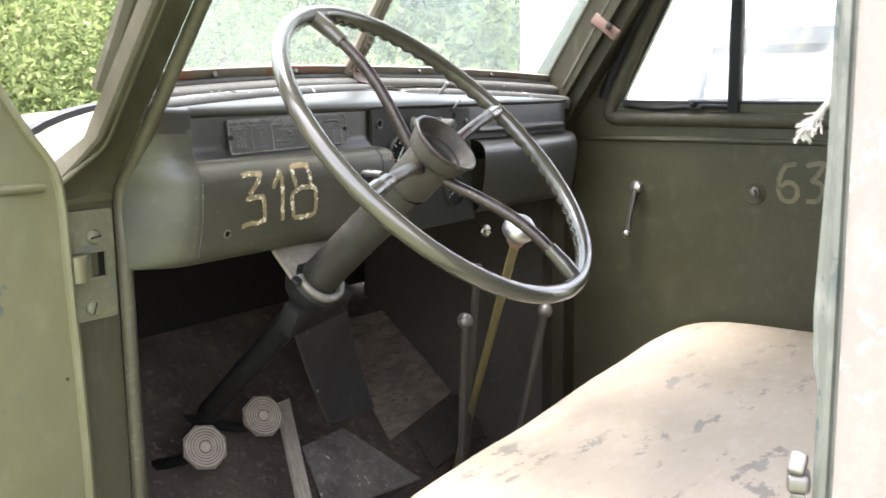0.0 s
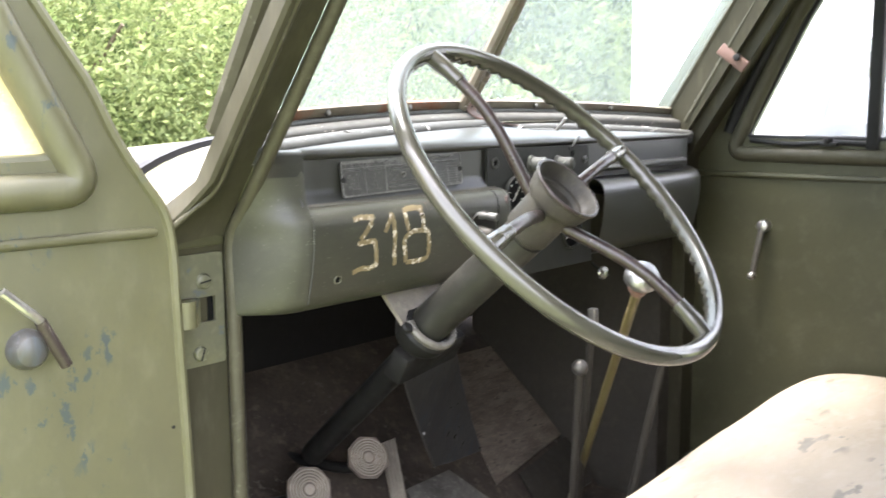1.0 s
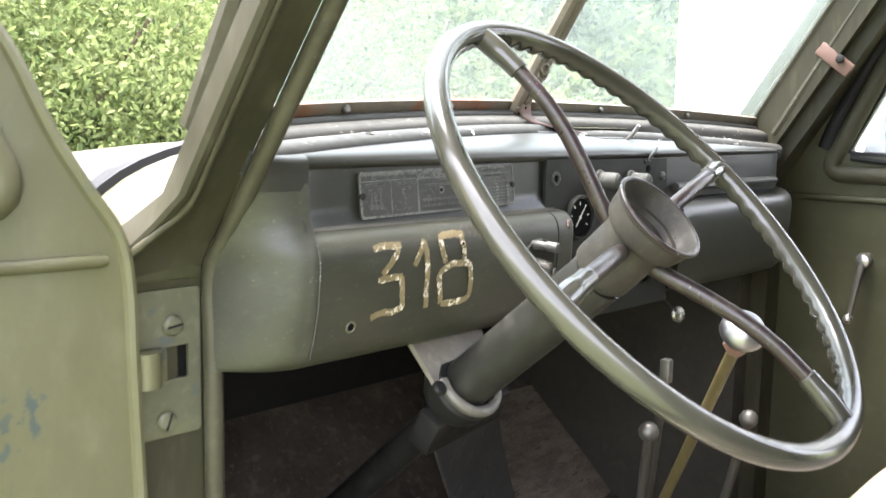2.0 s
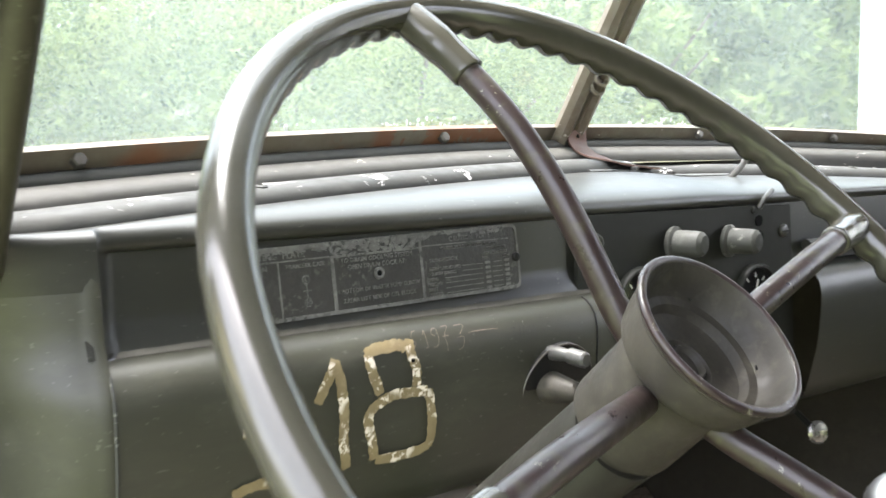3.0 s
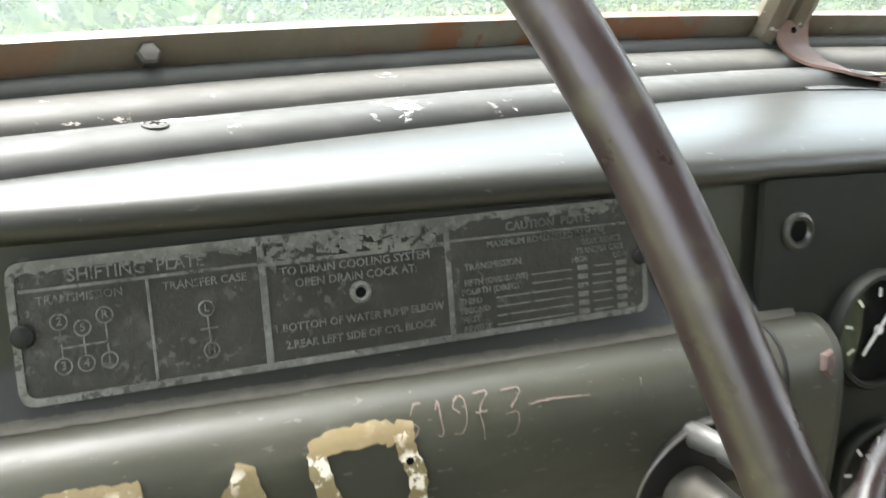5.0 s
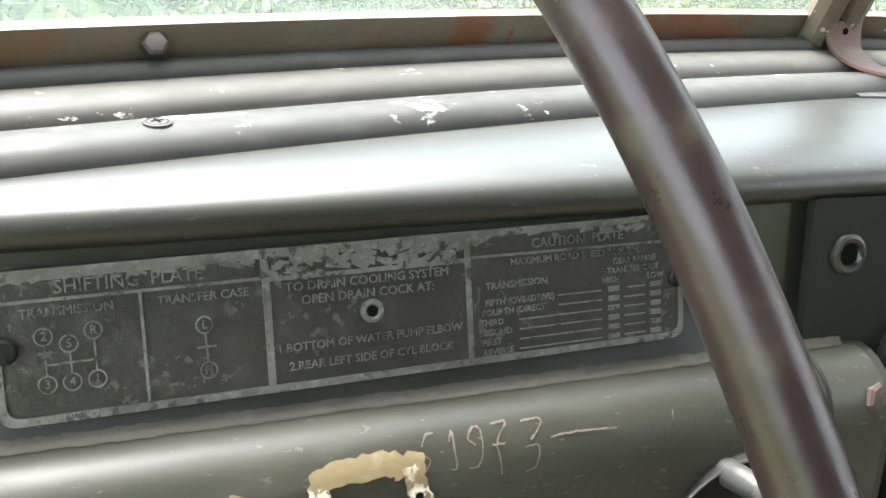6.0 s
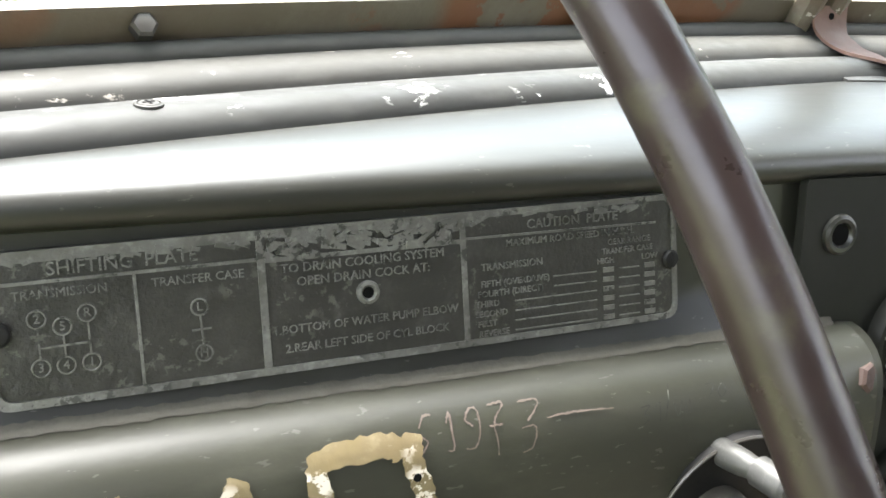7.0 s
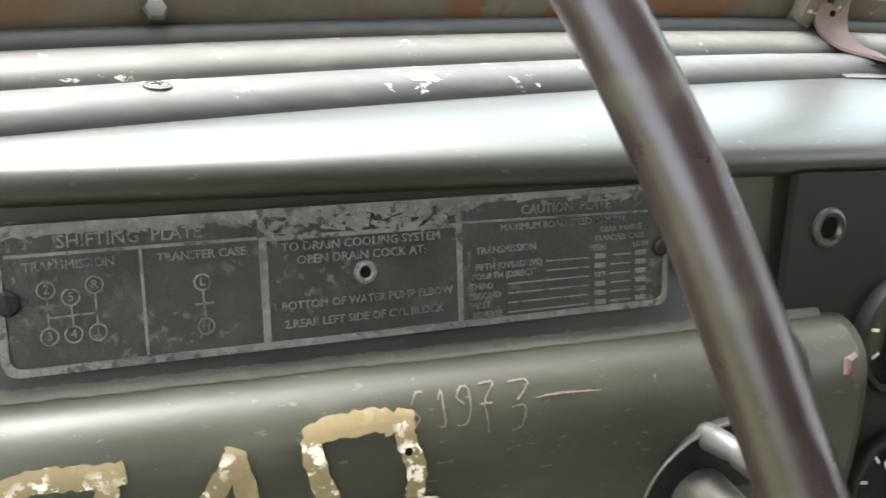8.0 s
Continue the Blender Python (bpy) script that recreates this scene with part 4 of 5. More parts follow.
tube(bm, [(-0.4483 + 0.0045 * math.cos(a), dash_y(1.4815) - 0.0005 - 0.2 * 0.0045 * math.sin(a), 1.4815 + 0.0045 * math.sin(a)) for a in (i * math.pi / 8 for i in range(16))], 0.0009, 6, True)
part("hole_rim", bm, PALE_OLIVE, lower_left)
bm = bmesh.new()
lathe(bm, [(0.0042, 0), (0.0042, 0.0006)], aim((-0.4483, dash_y(1.4815), 1.4815), (0, -1, -0.22)), 14)
part("hole", bm, DIALFACE, lower_left)
bm = bmesh.new()
lathe(bm, [(0.0072, 0.0), (0.0072, 0.0008), (0.0058, 0.001), (0.0058, 0.0042), (0.0046, 0.0052), (0.0008, 0.0054)], aim((-0.1455, -0.0215, 1.5495), (0.35, -1, 0.15), 12), 6)
part("bolt", bm, DARKRUST, dash, "rusty hexagonal bolt", smooth=20)

rg = random.Random(11)
for x0, x1 in ((-0.484, -0.146),):
    bm = bmesh.new()
    rows = []
    n = int((x1 - x0) / 0.0022)
    for i in range(n + 1):
        x, k = x0 + (x1 - x0) * i / n, math.sin(math.pi * i / n) ** 0.3
        a, b = rg.uniform(0.1, 1.0) * k, rg.uniform(0.1, 1.0) * k
        rows.append([(x, -0.0064 + 0.0004 * a, 1.5674 + 0.0008 * a), (x, -0.0080, 1.5654), (x, -0.0086 - 0.0016 * b, 1.56505 - 0.0003 * b)])
    loft(bm, rows)
    part("dust", bm, DUST, lower_left, "tan dust gathered in the crease")
bm = bmesh.new()
lathe(bm, [(0.0013, 0), (0.0012, 0.0004)], aim((-0.3160, dash_y(1.5443) - 0.0016, 1.5443), (0, -1, 0.1)), 9)
part("hole", bm, DIALFACE, lower_left)

# ---------------------------------------------------------------- data plate
PX = Vector((1, 0, 0.022)).normalized()
PY = Vector((-0.022, 0.1, 1))
PY = (PY - PX * PX.dot(PY)).normalized()
PZ = PX.cross(PY)
PO = Vector((-0.3203, -0.0045, 1.5935))
PX = PX * 0.983
PL = Matrix(((PX.x, PY.x, PZ.x, PO.x), (PX.y, PY.y, PZ.y, PO.y), (PX.z, PY.z, PZ.z, PO.z), (0, 0, 0, 1)))
plate = thing("data_plate", PO, "etched metal shifting and caution plate screwed to the dashboard", "sign")
bm = bmesh.new()
slab(bm, rounded([(-0.1065, -0.0202), (0.1075, -0.0212), (0.1068, 0.0205), (-0.1065, 0.0212)], 4, 0.005), [], 0.0014, PL @ pose(0, 0, -0.0012))
part("plate", bm, PLATE, plate)


def bar(bm, x0, y0, x1, y1, w, lift=0.0004):
    d = Vector((x1 - x0, y1 - y0))
    box(bm, (d.length, w, 0.0005), PL @ pose((x0 + x1) / 2, (y0 + y1) / 2, lift, 0, 0, math.degrees(math.atan2(d.y, d.x))))


bm = bmesh.new()
outer = rounded([(-0.1065, -0.0202), (0.1075, -0.0212), (0.1068, 0.0205), (-0.1065, 0.0212)], 4, 0.005)
inner = rounded([(-0.1043, -0.0180), (0.1057, -0.0192), (0.1050, 0.0187), (-0.1043, 0.0180)], 4, 0.004)
slab(bm, outer, [inner], 0.0006, PL @ pose(0, 0, 0.0002))
part("border", bm, PLATE_METAL, plate, "bare metal border")
for x0, y0, x1, y1, w in ((-0.0335, -0.019, -0.0337, 0.02, 0.0022), (0.0292, -0.0195, 0.0288, 0.02, 0.0018), (-0.068, -0.0185, -0.0682, 0.0125, 0.0008), (-0.1035, 0.0128, -0.0345, 0.0127, 0.0009), (-0.0325, 0.0122, 0.0282, 0.0119, 0.0013), (0.03, 0.0125, 0.099, 0.0116, 0.0007)):
    bm = bmesh.new()
    bar(bm, x0, y0, x1, y1, w)
    part("rule", bm, PLATE_METAL, plate)
# worn blank strip at the head of the plate
rg = random.Random(5)
bm = bmesh.new()
for i in range(70):
    x = -0.031 + 0.059 * rg.random()
    y = 0.0125 + 0.0065 * rg.random()
    box(bm, (rg.uniform(0.002, 0.006), rg.uniform(0.001, 0.0026), 0.0005), PL @ pose(x, y, 0.0003 + 0.00001 * i, 0, 0, rg.uniform(-40, 40)))
for i in range(60):
    x = -0.1 + 0.2 * rg.random()
    box(bm, (rg.uniform(0.002, 0.007), rg.uniform(0.0008, 0.0018), 0.0005), PL @ pose(x, 0.0186 - (x + 0.1) * 0.003 + rg.uniform(-0.0012, 0.0008), 0.0003 + 0.00001 * i, 0, 0, rg.uniform(-25, 25)))
tagged(part("worn_patch", bm, PLATE_METAL, plate, "patch where the black has worn to bare metal"), kind="stuff")
for txt, x, y, h in (("SHIFTING  PLATE", -0.0705, 0.0158, 0.0046), ("TRANSMISSION", -0.0872, 0.0095, 0.0031), ("TRANSFER CASE", -0.0512, 0.0093, 0.0031), ("TO DRAIN COOLING SYSTEM", -0.0028, 0.0092, 0.0034), ("OPEN DRAIN COCK AT:", -0.003, 0.0052, 0.0034), ("1.BOTTOM OF WATER PUMP ELBOW", -0.0025, -0.0083, 0.0031), ("2.REAR LEFT SIDE OF CYL BLOCK", -0.0025, -0.0138, 0.0031),
                     ("CAUTION  PLATE", 0.0676, 0.0150, 0.0038), ("MAXIMUM ROAD SPEED IN M.P.H.", 0.067, 0.0098, 0.0028), ("GEAR RANGE", 0.0885, 0.0066, 0.0024), ("TRANSFER CASE", 0.0879, 0.0037, 0.0024), ("HIGH", 0.0795, 0.0007, 0.0024), ("LOW", 0.0965, 0.0007, 0.0024), ("TRANSMISSION", 0.0455, 0.0030, 0.0028),
                     ("FIFTH (OVERDRIVE)", 0.0465, -0.0022, 0.0025), ("FOURTH (DIRECT)", 0.0448, -0.0053, 0.0025), ("THIRD", 0.0365, -0.0084, 0.0025), ("SECOND", 0.0378, -0.0115, 0.0025), ("FIRST", 0.0363, -0.0146, 0.0025), ("REVERSE", 0.0385, -0.0177, 0.0025)):
    letters("lettering", txt, h * 1.12, PL @ pose(x, y, 0.0004), PLATE_METAL, plate, 0.0003)
for k in range(6):
    y = -0.0022 - 0.0031 * k
    bm = bmesh.new()
    bar(bm, 0.06 if k < 2 else 0.046, y, 0.076, y - 0.0002, 0.0004)
    bar(bm, 0.0845, y, 0.0925, y - 0.0001, 0.0004)
    bar(bm, 0.0785, y, 0.0825, y, 0.0016)
    bar(bm, 0.0945, y, 0.0985, y, 0.0016)
    part("speed_line", bm, PLATE_METAL, plate)
for txt, x, y in (("2", -0.0936, 0.0031), ("5", -0.0874, 0.0006), ("R", -0.081, 0.0035), ("3", -0.0936, -0.0098), ("4", -0.0873, -0.0098), ("1", -0.0809, -0.0098), ("L", -0.0516, 0.0014), ("H", -0.0512, -0.0115)):
    bm = bmesh.new()
    tube(bm, [PL @ Vector((x + 0.0023 * math.cos(a), y + 0.0023 * math.sin(a), 0.0003)) for a in (i * math.pi / 8 for i in range(16))], 0.00028, 6, True)
    c = part("gear_ring", bm, PLATE_METAL, plate)
    letters("gear_mark", txt, 0.0034, PL @ pose(x, y, 0.0004), PLATE_METAL, c, 0.0003)
for lines in (((-0.0936, 0.0007, -0.0936, -0.0074), (-0.0874, -0.0018, -0.0873, -0.0074), (-0.081, 0.0011, -0.0809, -0.0074), (-0.0936, -0.0046, -0.081, -0.0044)), ((-0.0516, -0.001, -0.0512, -0.009), (-0.054, -0.0049, -0.0488, -0.0048))):
    bm = bmesh.new()
    for a in lines:
        bar(bm, *a, 0.0005)
    part("shift_gate", bm, PLATE_METAL, plate)
screw("plate_screw", PL @ Vector((-0.1035, 0.0003, 0.0006)), PZ, 0.0034, plate, BLACK, spin=95)
screw("plate_screw", PL @ Vector((0.1045, -0.0010, 0.0006)), PZ, 0.0030, plate, BLACK, spin=100)
bm = bmesh.new()
lathe(bm, [(0.0036, 0.0), (0.0034, 0.0012), (0.0024, 0.0014), (0.0018, 0.0006)], PL @ pose(-0.0025, -0.0001, 0.0002), 20)
e = part("eyelet", bm, PLATE_METAL, plate)
bm = bmesh.new()
lathe(bm, [(0.0018, 0.0), (0.0017, 0.0009)], PL @ pose(-0.0025, -0.0001, 0.0002), 12)
part("eyelet_hole", bm, DIALFACE, e)

# ---------------------------------------------------------------- instrument panel details
FY = -0.006
BACKY = (0, -1, 0)
bm = bmesh.new()
tube(bm, [(-0.1462 + 0.0058 * math.cos(a), FY - 0.0005, 1.598 + 0.0058 * math.sin(a)) for a in (i * math.pi / 10 for i in range(20))], 0.0018, 8, True)
part("grommet", bm, DASH, cover)
bm = bmesh.new()
lathe(bm, [(0.0048, 0), (0.0046, 0.0008)], aim((-0.1462, FY, 1.598), BACKY), 16)
part("hole", bm, DIALFACE, cover)
for x, z, ln, mt in ((-0.066, 1.593, 0.026, KNOB), (-0.002, 1.5905, 0.026, KNOB)):
    bm = bmesh.new()
    m = aim((x, FY, z), (0.22, -1, 0.02))
    lathe(bm, [(0.0125, 0.0), (0.0128, 0.003), (0.0118, 0.004), (0.010, 0.0045), (0.0098, ln * 0.7), (0.0092, ln * 0.9), (0.0065, ln), (0.002, ln * 1.02)], m, 24)
    part("plunger_knob", bm, mt, cover, "blunt painted plunger knob")
for x, z, r in ((0.037, 1.604, 0.0045), (0.0375, 1.591, 0.0052)):
    bm = bmesh.new()
    lathe(bm, [(r, 0), (r, 0.0008)], aim((x, FY, z), BACKY), 16)
    part("keyhole", bm, DIALFACE, cover)
screw("panel_screw", (0.0695, FY, 1.594), BACKY, 0.0055, cover, DASH)
screw("panel_screw", (0.03, FY, 1.6125), BACKY, 0.003, cover, COVER, False)
bm = bmesh.new()
tube(bm, bend([(0.036, FY - 0.001, 1.614), (0.04, FY - 0.004, 1.622), (0.05, FY - 0.003, 1.628)], 4), 0.0022, 8)
part("bent_tab", bm, DASH, cover)


def gauge(x, z, r, needle, seed):
    bm = bmesh.new()
    m = aim((x, FY, z), BACKY)
    lathe(bm, [(r * 1.16, 0.0), (r * 1.17, 0.004), (r * 1.12, 0.006), (r * 1.04, 0.0062), (r, 0.0045), (r, 0.0004)], m, 36)
    body = part("gauge", bm, COVER, cover, "round instrument with a black dial")
    bm = bmesh.new()
    lathe(bm, [(r, 0.001), (r * 0.98, 0.0018)], m, 32)
    part("dial", bm, DIALFACE, body)
    bm = bmesh.new()
    for i in range(7):
        a = radians(210 - 40 * i)
        box(bm, (r * 0.17, r * 0.055, 0.0004), m @ pose(r * 0.72 * math.cos(a), r * 0.72 * math.sin(a), 0.0021, 0, 0, math.degrees(a)))
    part("dial_marks", bm, DIALWHITE, body)
    bm = bmesh.new()
    box(bm, (r * 1.15, r * 0.07, 0.0005), m @ pose(0, 0, 0.0028, 0, 0, needle))
    lathe(bm, [(r * 0.1, 0.0022), (r * 0.08, 0.0036)], m, 12)
    part("needle", bm, DIALWHITE, body, "pale pointer")
    bm = bmesh.new()
    lathe(bm, [(r, 0.0045), (r * 0.6, 0.0049), (r * 0.02, 0.005)], m, 24, cap=False)
    g = part("glass", bm, GLASS_DIAL, body)
    g.visible_shadow = False


gauge(-0.102, 1.5535, 0.0218, 52, 1)
gauge(-0.096, 1.488, 0.0218, 120, 2)
gauge(0.032, 1.5455, 0.0215, 80, 3)
gauge(0.035, 1.487, 0.0215, 20, 4)

# switch escutcheon on the lower panel
sw = thing("dash_switch", (-0.2, -0.025, 1.513), "black switch plate with a bare metal toggle and a stub", "switch")
bm = bmesh.new()
m = aim((-0.197, -0.0262, 1.506), (0, -1, -0.21))
lathe(bm, [(0.0305, -0.004), (0.0305, 0.0005), (0.0295, 0.0014), (0.027, 0.0016)], m, 40)
part("switch_plate", bm, BLACK, sw, "round black backing plate")
bm = bmesh.new()
tube(bm, [m @ Vector((0.0302 * math.cos(a), 0.0302 * math.sin(a), 0.0012)) for a in (i * math.pi / 20 for i in range(40))], 0.0007, 6, True)
part("plate_edge", bm, STEELDULL, sw)
bm = bmesh.new()
tube(bm, bend([(-0.2065, -0.026, 1.5305), (-0.2055, -0.04, 1.531), (-0.2045, -0.048, 1.531)], 3), [0.0045, 0.0048, 0.0048, 0.0046, 0.004, 0.0035, 0.0048][:7], 14)
tube(bm, [(-0.2045, -0.047, 1.531), (-0.2035, -0.059, 1.530), (-0.2034, -0.0605, 1.530)], [0.0052, 0.0052, 0.004], 14)
part("toggle", bm, WORNZINC, sw, "bare metal toggle")
bm = bmesh.new()
tube(bm, [(-0.206, -0.026, 1.508), (-0.205, -0.032, 1.508), (-0.2035, -0.052, 1.508), (-0.2033, -0.0525, 1.508)], [0.0105, 0.0102, 0.0065, 0.005], 18)
stub = part("stub", bm, HUB, sw, "painted tapered stub")
bm = bmesh.new()
tube(bm, [(-0.2033, -0.0522, 1.508), (-0.2032, -0.0535, 1.508)], [0.0042, 0.0036], 12)
part("stub_end", bm, WORNZINC, stub)

for ob in sw.children:
    ob.data.transform(Matrix.Translation((-0.0023, 0.0025, 0.0034)))

# pull knob under the dash
bm = bmesh.new()
tube(bm, [(0.134, 0.02, 1.425), (0.133, 0.0, 1.412)], 0.003, 8)
knob = thing("pull_knob", (0.133, 0.0, 1.412), "small round metal pull knob below the dashboard", "knob")
part("rod", bm, BLACK, knob)
bm = bmesh.new()
lathe(bm, [(0.004, -0.003), (0.0095, 0.0), (0.0105, 0.003), (0.0085, 0.006), (0.002, 0.007)], aim((0.133, 0.0, 1.412), (-0.3, -1, 0.1)), 20)
part("knob", bm, STEEL, knob)
# ledge rail on the passenger side
bm = bmesh.new()
tube(bm, [(0.10, -0.008, 1.580), (0.22, -0.010, 1.5795), (0.37, -0.010, 1.579), (0.382, -0.006, 1.579)], [0.005, 0.006, 0.006, 0.004], 10)
part("grab_ledge", bm, DASH, dash)

# ---------------------------------------------------------------- cowl details
bracket = thing("rusty_bracket", (0.0, 0.12, 1.67), "bent rust-brown bracket at the foot of the centre bar", "bracket")
bm = bmesh.new()
line = bend([(-0.0235, 0.1380, 1.6790), (-0.0235, 0.1372, 1.6690), (-0.0233, 0.1330, 1.6630), (-0.0225, 0.1210, 1.6570), (-0.0190, 0.1070, 1.6535), (-0.0080, 0.0970, 1.6490), (0.0110, 0.0925, 1.6460), (0.0250, 0.0925, 1.6450)], 6)
rows = []
for i, q in enumerate(line):
    t = Vector(line[min(i + 1, len(line) - 1)]) - Vector(line[max(i - 1, 0)])
    plan = Vector((t.x, t.y, 0))
    flat = min(1.0, plan.length / t.length)
    across = Vector((-t.y, t.x, 0)).normalized() if flat > 0.3 else Vector((1, 0, 0))
    ww = Vector((1, 0, 0)).lerp(across, min(1.0, max(0.0, (flat - 0.3) / 0.5))).normalized() * (0.0112 - 0.0045 * i / len(line))
    up = t.cross(ww).normalized() * 0.0008
    rows.append([Vector(q) - ww + up, Vector(q) + ww + up, Vector(q) + ww - up, Vector(q) - ww - up])
vs = loft(bm, rows, True)
caps(bm, vs)
part("strap", bm, RUST, bracket)
bm = bmesh.new()
lathe(bm, [(0.0018, 0), (0.0016, 0.0004)], aim((-0.0235, 0.1366, 1.6737), (0, -1, 0.0)), 10)
part("strap_hole", bm, DIALFACE, bracket)
bm = bmesh.new()
rows = []
for x, k in ((-0.052, 0.0), (-0.03, 0.7), (0.0, 1.0), (0.03, 1.0), (0.06, 0.9), (0.09, 0.6), (0.115, 0.1)):
    y0, y1, z = sweep_y(x) - 0.0615 - 0.013 * k, sweep_y(x) - 0.0575, 1.6522 + arch(x) + dip(x)
    rows.append([(x, y0, z - 0.0004), (x, y1, z + 0.0008), (x, y1, z - 0.0006), (x, y0, z - 0.0014)])
vs = loft(bm, rows, True)
caps(bm, vs)
foot = part("foot_plate", bm, WORNZINC, bracket, "thin pale dash clamp plate")
for x in (-0.004, 0.037):
    bm = bmesh.new()
    lathe(bm, [(0.004, 0), (0.004, 0.0028), (0.0032, 0.0034)], aim((x, sweep_y(x) - 0.067, 1.6522 + arch(x) + dip(x)), (0, 0, 1)), 6)
    part("bolt", bm, COWL_FLAT, bracket)
for x, k in ((-0.373, 0), (-0.185, 0), (-0.475, 0), (0.13, 0), (0.32, 0)):
    p = Vector(up_pane(x, 0.006, -0.006))
    bm = bmesh.new()
    lathe(bm, [(0.0046, -0.002), (0.0046, 0.0022), (0.0036, 0.0034), (0.0015, 0.0038)], aim(p, (0.1, -1, 0.45)), 6)
    part("frame_bolt", bm, STEELDULL, windscreen, "bright hexagonal bolt head", smooth=25)
for x in (-0.377, -0.02, 0.3):
    p = Vector((x, sweep_y(x) - 0.0475, 1.6608 + arch(x) + dip(x)))
    bm = bmesh.new()
    lathe(bm, [(0.0046, -0.001), (0.0044, 0.0004), (0.0037, 0.0006), (0.0034, 0.0002), (0.003, 0.0006), (0.001, 0.0008)], aim(p, (0, -0.2, 1)), 18)
    head = part("cowl_screw", bm, COWL_FLAT, cowl)
    bm = bmesh.new()
    for turn in (20, 110):
        box(bm, (0.0038, 0.0008, 0.0004), aim(p, (0, -0.2, 1)) @ pose(0, 0, 0.0007, 0, 0, turn))
    part("cross_slot", bm, DIALFACE, head)
for lo, hi, n, seed in ((-0.262, -0.125, 70, 4), (-0.375, -0.3, 16, 5), (0.03, 0.13, 60, 6)):
    rg = random.Random(seed)
    bm = bmesh.new()
    for i in range(n):
        x, z, r = rg.triangular(lo, hi), 0.0125 + 0.009 * rg.random() ** 2.2, rg.uniform(0.0006, 0.0017)
        q = bmesh.ops.create_icosphere(bm, subdivisions=1, radius=r, matrix=Matrix.Translation(up_pane(x, z, 0.0052)) @ Matrix.Diagonal((1, 0.5, rg.uniform(0.5, 1.6), 1)))
        for v in q["verts"]:
            v.co += Vector((rg.uniform(-1, 1), rg.uniform(-1, 1), rg.uniform(-1, 1))) * r * 0.35
    tagged(part("dirt_crust", bm, CRUST, windscreen, "pale crusty dirt along the foot of the pane"), kind="stuff")
bm = bmesh.new()
tube(bm, [(0.086, 0.062, 1.632), (0.0855, 0.047, 1.646), (0.085, 0.04, 1.655)], 0.0026, 10)
solid("bent_pin", bm, STEEL, "short bare metal pin standing on the dash top", "pin")
bm = bmesh.new()
for z in (0.045, 0.052):
    p = Vector(up_pane(MID, z, -0.016))
    tube(bm, [p + Vector((0.007 * math.cos(a), -0.002, 0.006 * math.sin(a))) for a in (i * math.pi / 6 for i in range(12))], 0.002, 6, True)
part("wing_catch", bm, FRAME, windscreen, "old clip on the centre bar")
bm = bmesh.new()
box(bm, (0.012, 0.06, 0.022), pose(0.504, -0.032, 1.757, 38, 0, 6), 0.003)
br = part("corner_bracket", bm, RUST, windscreen, "rusty windscreen corner bracket")
screw("bolt", (0.4965, -0.042, 1.757), (-1, -0.3, 0.2), 0.0065, br, BLACK, False)
bm = bmesh.new()
for dx, r in ((0.0, 0.006), (0.014, 0.005)):
    tube(bm, [(0.502 + dx + 0.002 * k, 0.056 - 0.106 * k, 1.643 + 0.175 * k) for k in (0, 0.5, 1.0, 1.5)], r, 8)
part("side_channel", bm, TRIM, windscreen, "flaking painted side channel")

# ---------------------------------------------------------------- column bracket and flap
clamp = thing("column_bracket", (-0.285, 0.0, 1.42), "grey steering column bracket with a hook clamp", "bracket")
cp = c0 + JD * 0.190
bm = bmesh.new()
rows = []
for k in range(7):
    t = k / 6
    a, b = Vector((-0.345, 0.012, 1.445)).lerp(Vector((-0.325, -0.022, 1.385)), t), Vector((-0.238, 0.016, 1.445)).lerp(Vector((-0.252, -0.016, 1.39)), t)
    up = Vector((0, -0.002, 0.002))
    rows.append([a + up, b + up, b - up, a - up])
vs = loft(bm, rows, True)
caps(bm, vs)
part("mount_plate", bm, MATGREY, clamp, "sloping mounting plate")
bm = bmesh.new()
ax = JD.cross(Vector((1, 0, 0))).normalized()
tube(bm, [cp + Vector((1, 0, 0)) * 0.033 * math.cos(a) + ax * 0.033 * math.sin(a) for a in (radians(d) for d in range(-25, 206, 11))], 0.0055, 10)
part("hook_clamp", bm, DULLPLATE, clamp, "hook-shaped clamp strap")
bm = bmesh.new()
lathe(bm, [(0.033, -0.004), (0.038, 0.004), (0.037, 0.018), (0.03, 0.03)], aim(cp + JD * 0.006, JD), 24)
part("rubber_bush", bm, BLACK, clamp)
bm = bmesh.new()
box(bm, (0.125, 0.03, 0.045), pose(-0.238, 0.040, 1.346, 30, -6, 3), 0.005)
part("housing", bm, BLACK, clamp, "black pressed clamp housing")
for dx in (-0.046, 0.046):
    screw("clamp_bolt", cp + Vector((dx, 0, 0)) - JD * 0.004, -JD, 0.0075, clamp, BLACK, False)

flap = thing("metal_flap", (-0.04, 0.18, 1.05), "bent dark blue-grey sheet metal flap below the column", "flap")
bm = bmesh.new()
rows = []
FL, FR = (Vector((-0.220, 0.098, 1.321)), Vector((0.03, 0.235, 1.052))), (Vector((-0.065, 0.115, 1.311)), Vector((0.16, 0.228, 1.047)))
for k in range(13):
    t = k / 12
    a, b = FL[0].lerp(FL[1], t), FR[0].lerp(FR[1], t)
    o = Vector((0, 0.006 * math.sin(t * 3.0), 0))
    row = [a.lerp(b, q) + o * (1 + 0.5 * math.sin(q * 3.1)) + Vector((0, 0, 0.004 * noise.noise((q * 3, t * 4, 5)))) for q in (0, 0.2, 0.4, 0.6, 0.8, 1)]
    rows.append(row + [q + Vector((0, 0.0018, 0)) for q in reversed(row)])
vs = loft(bm, rows, True)
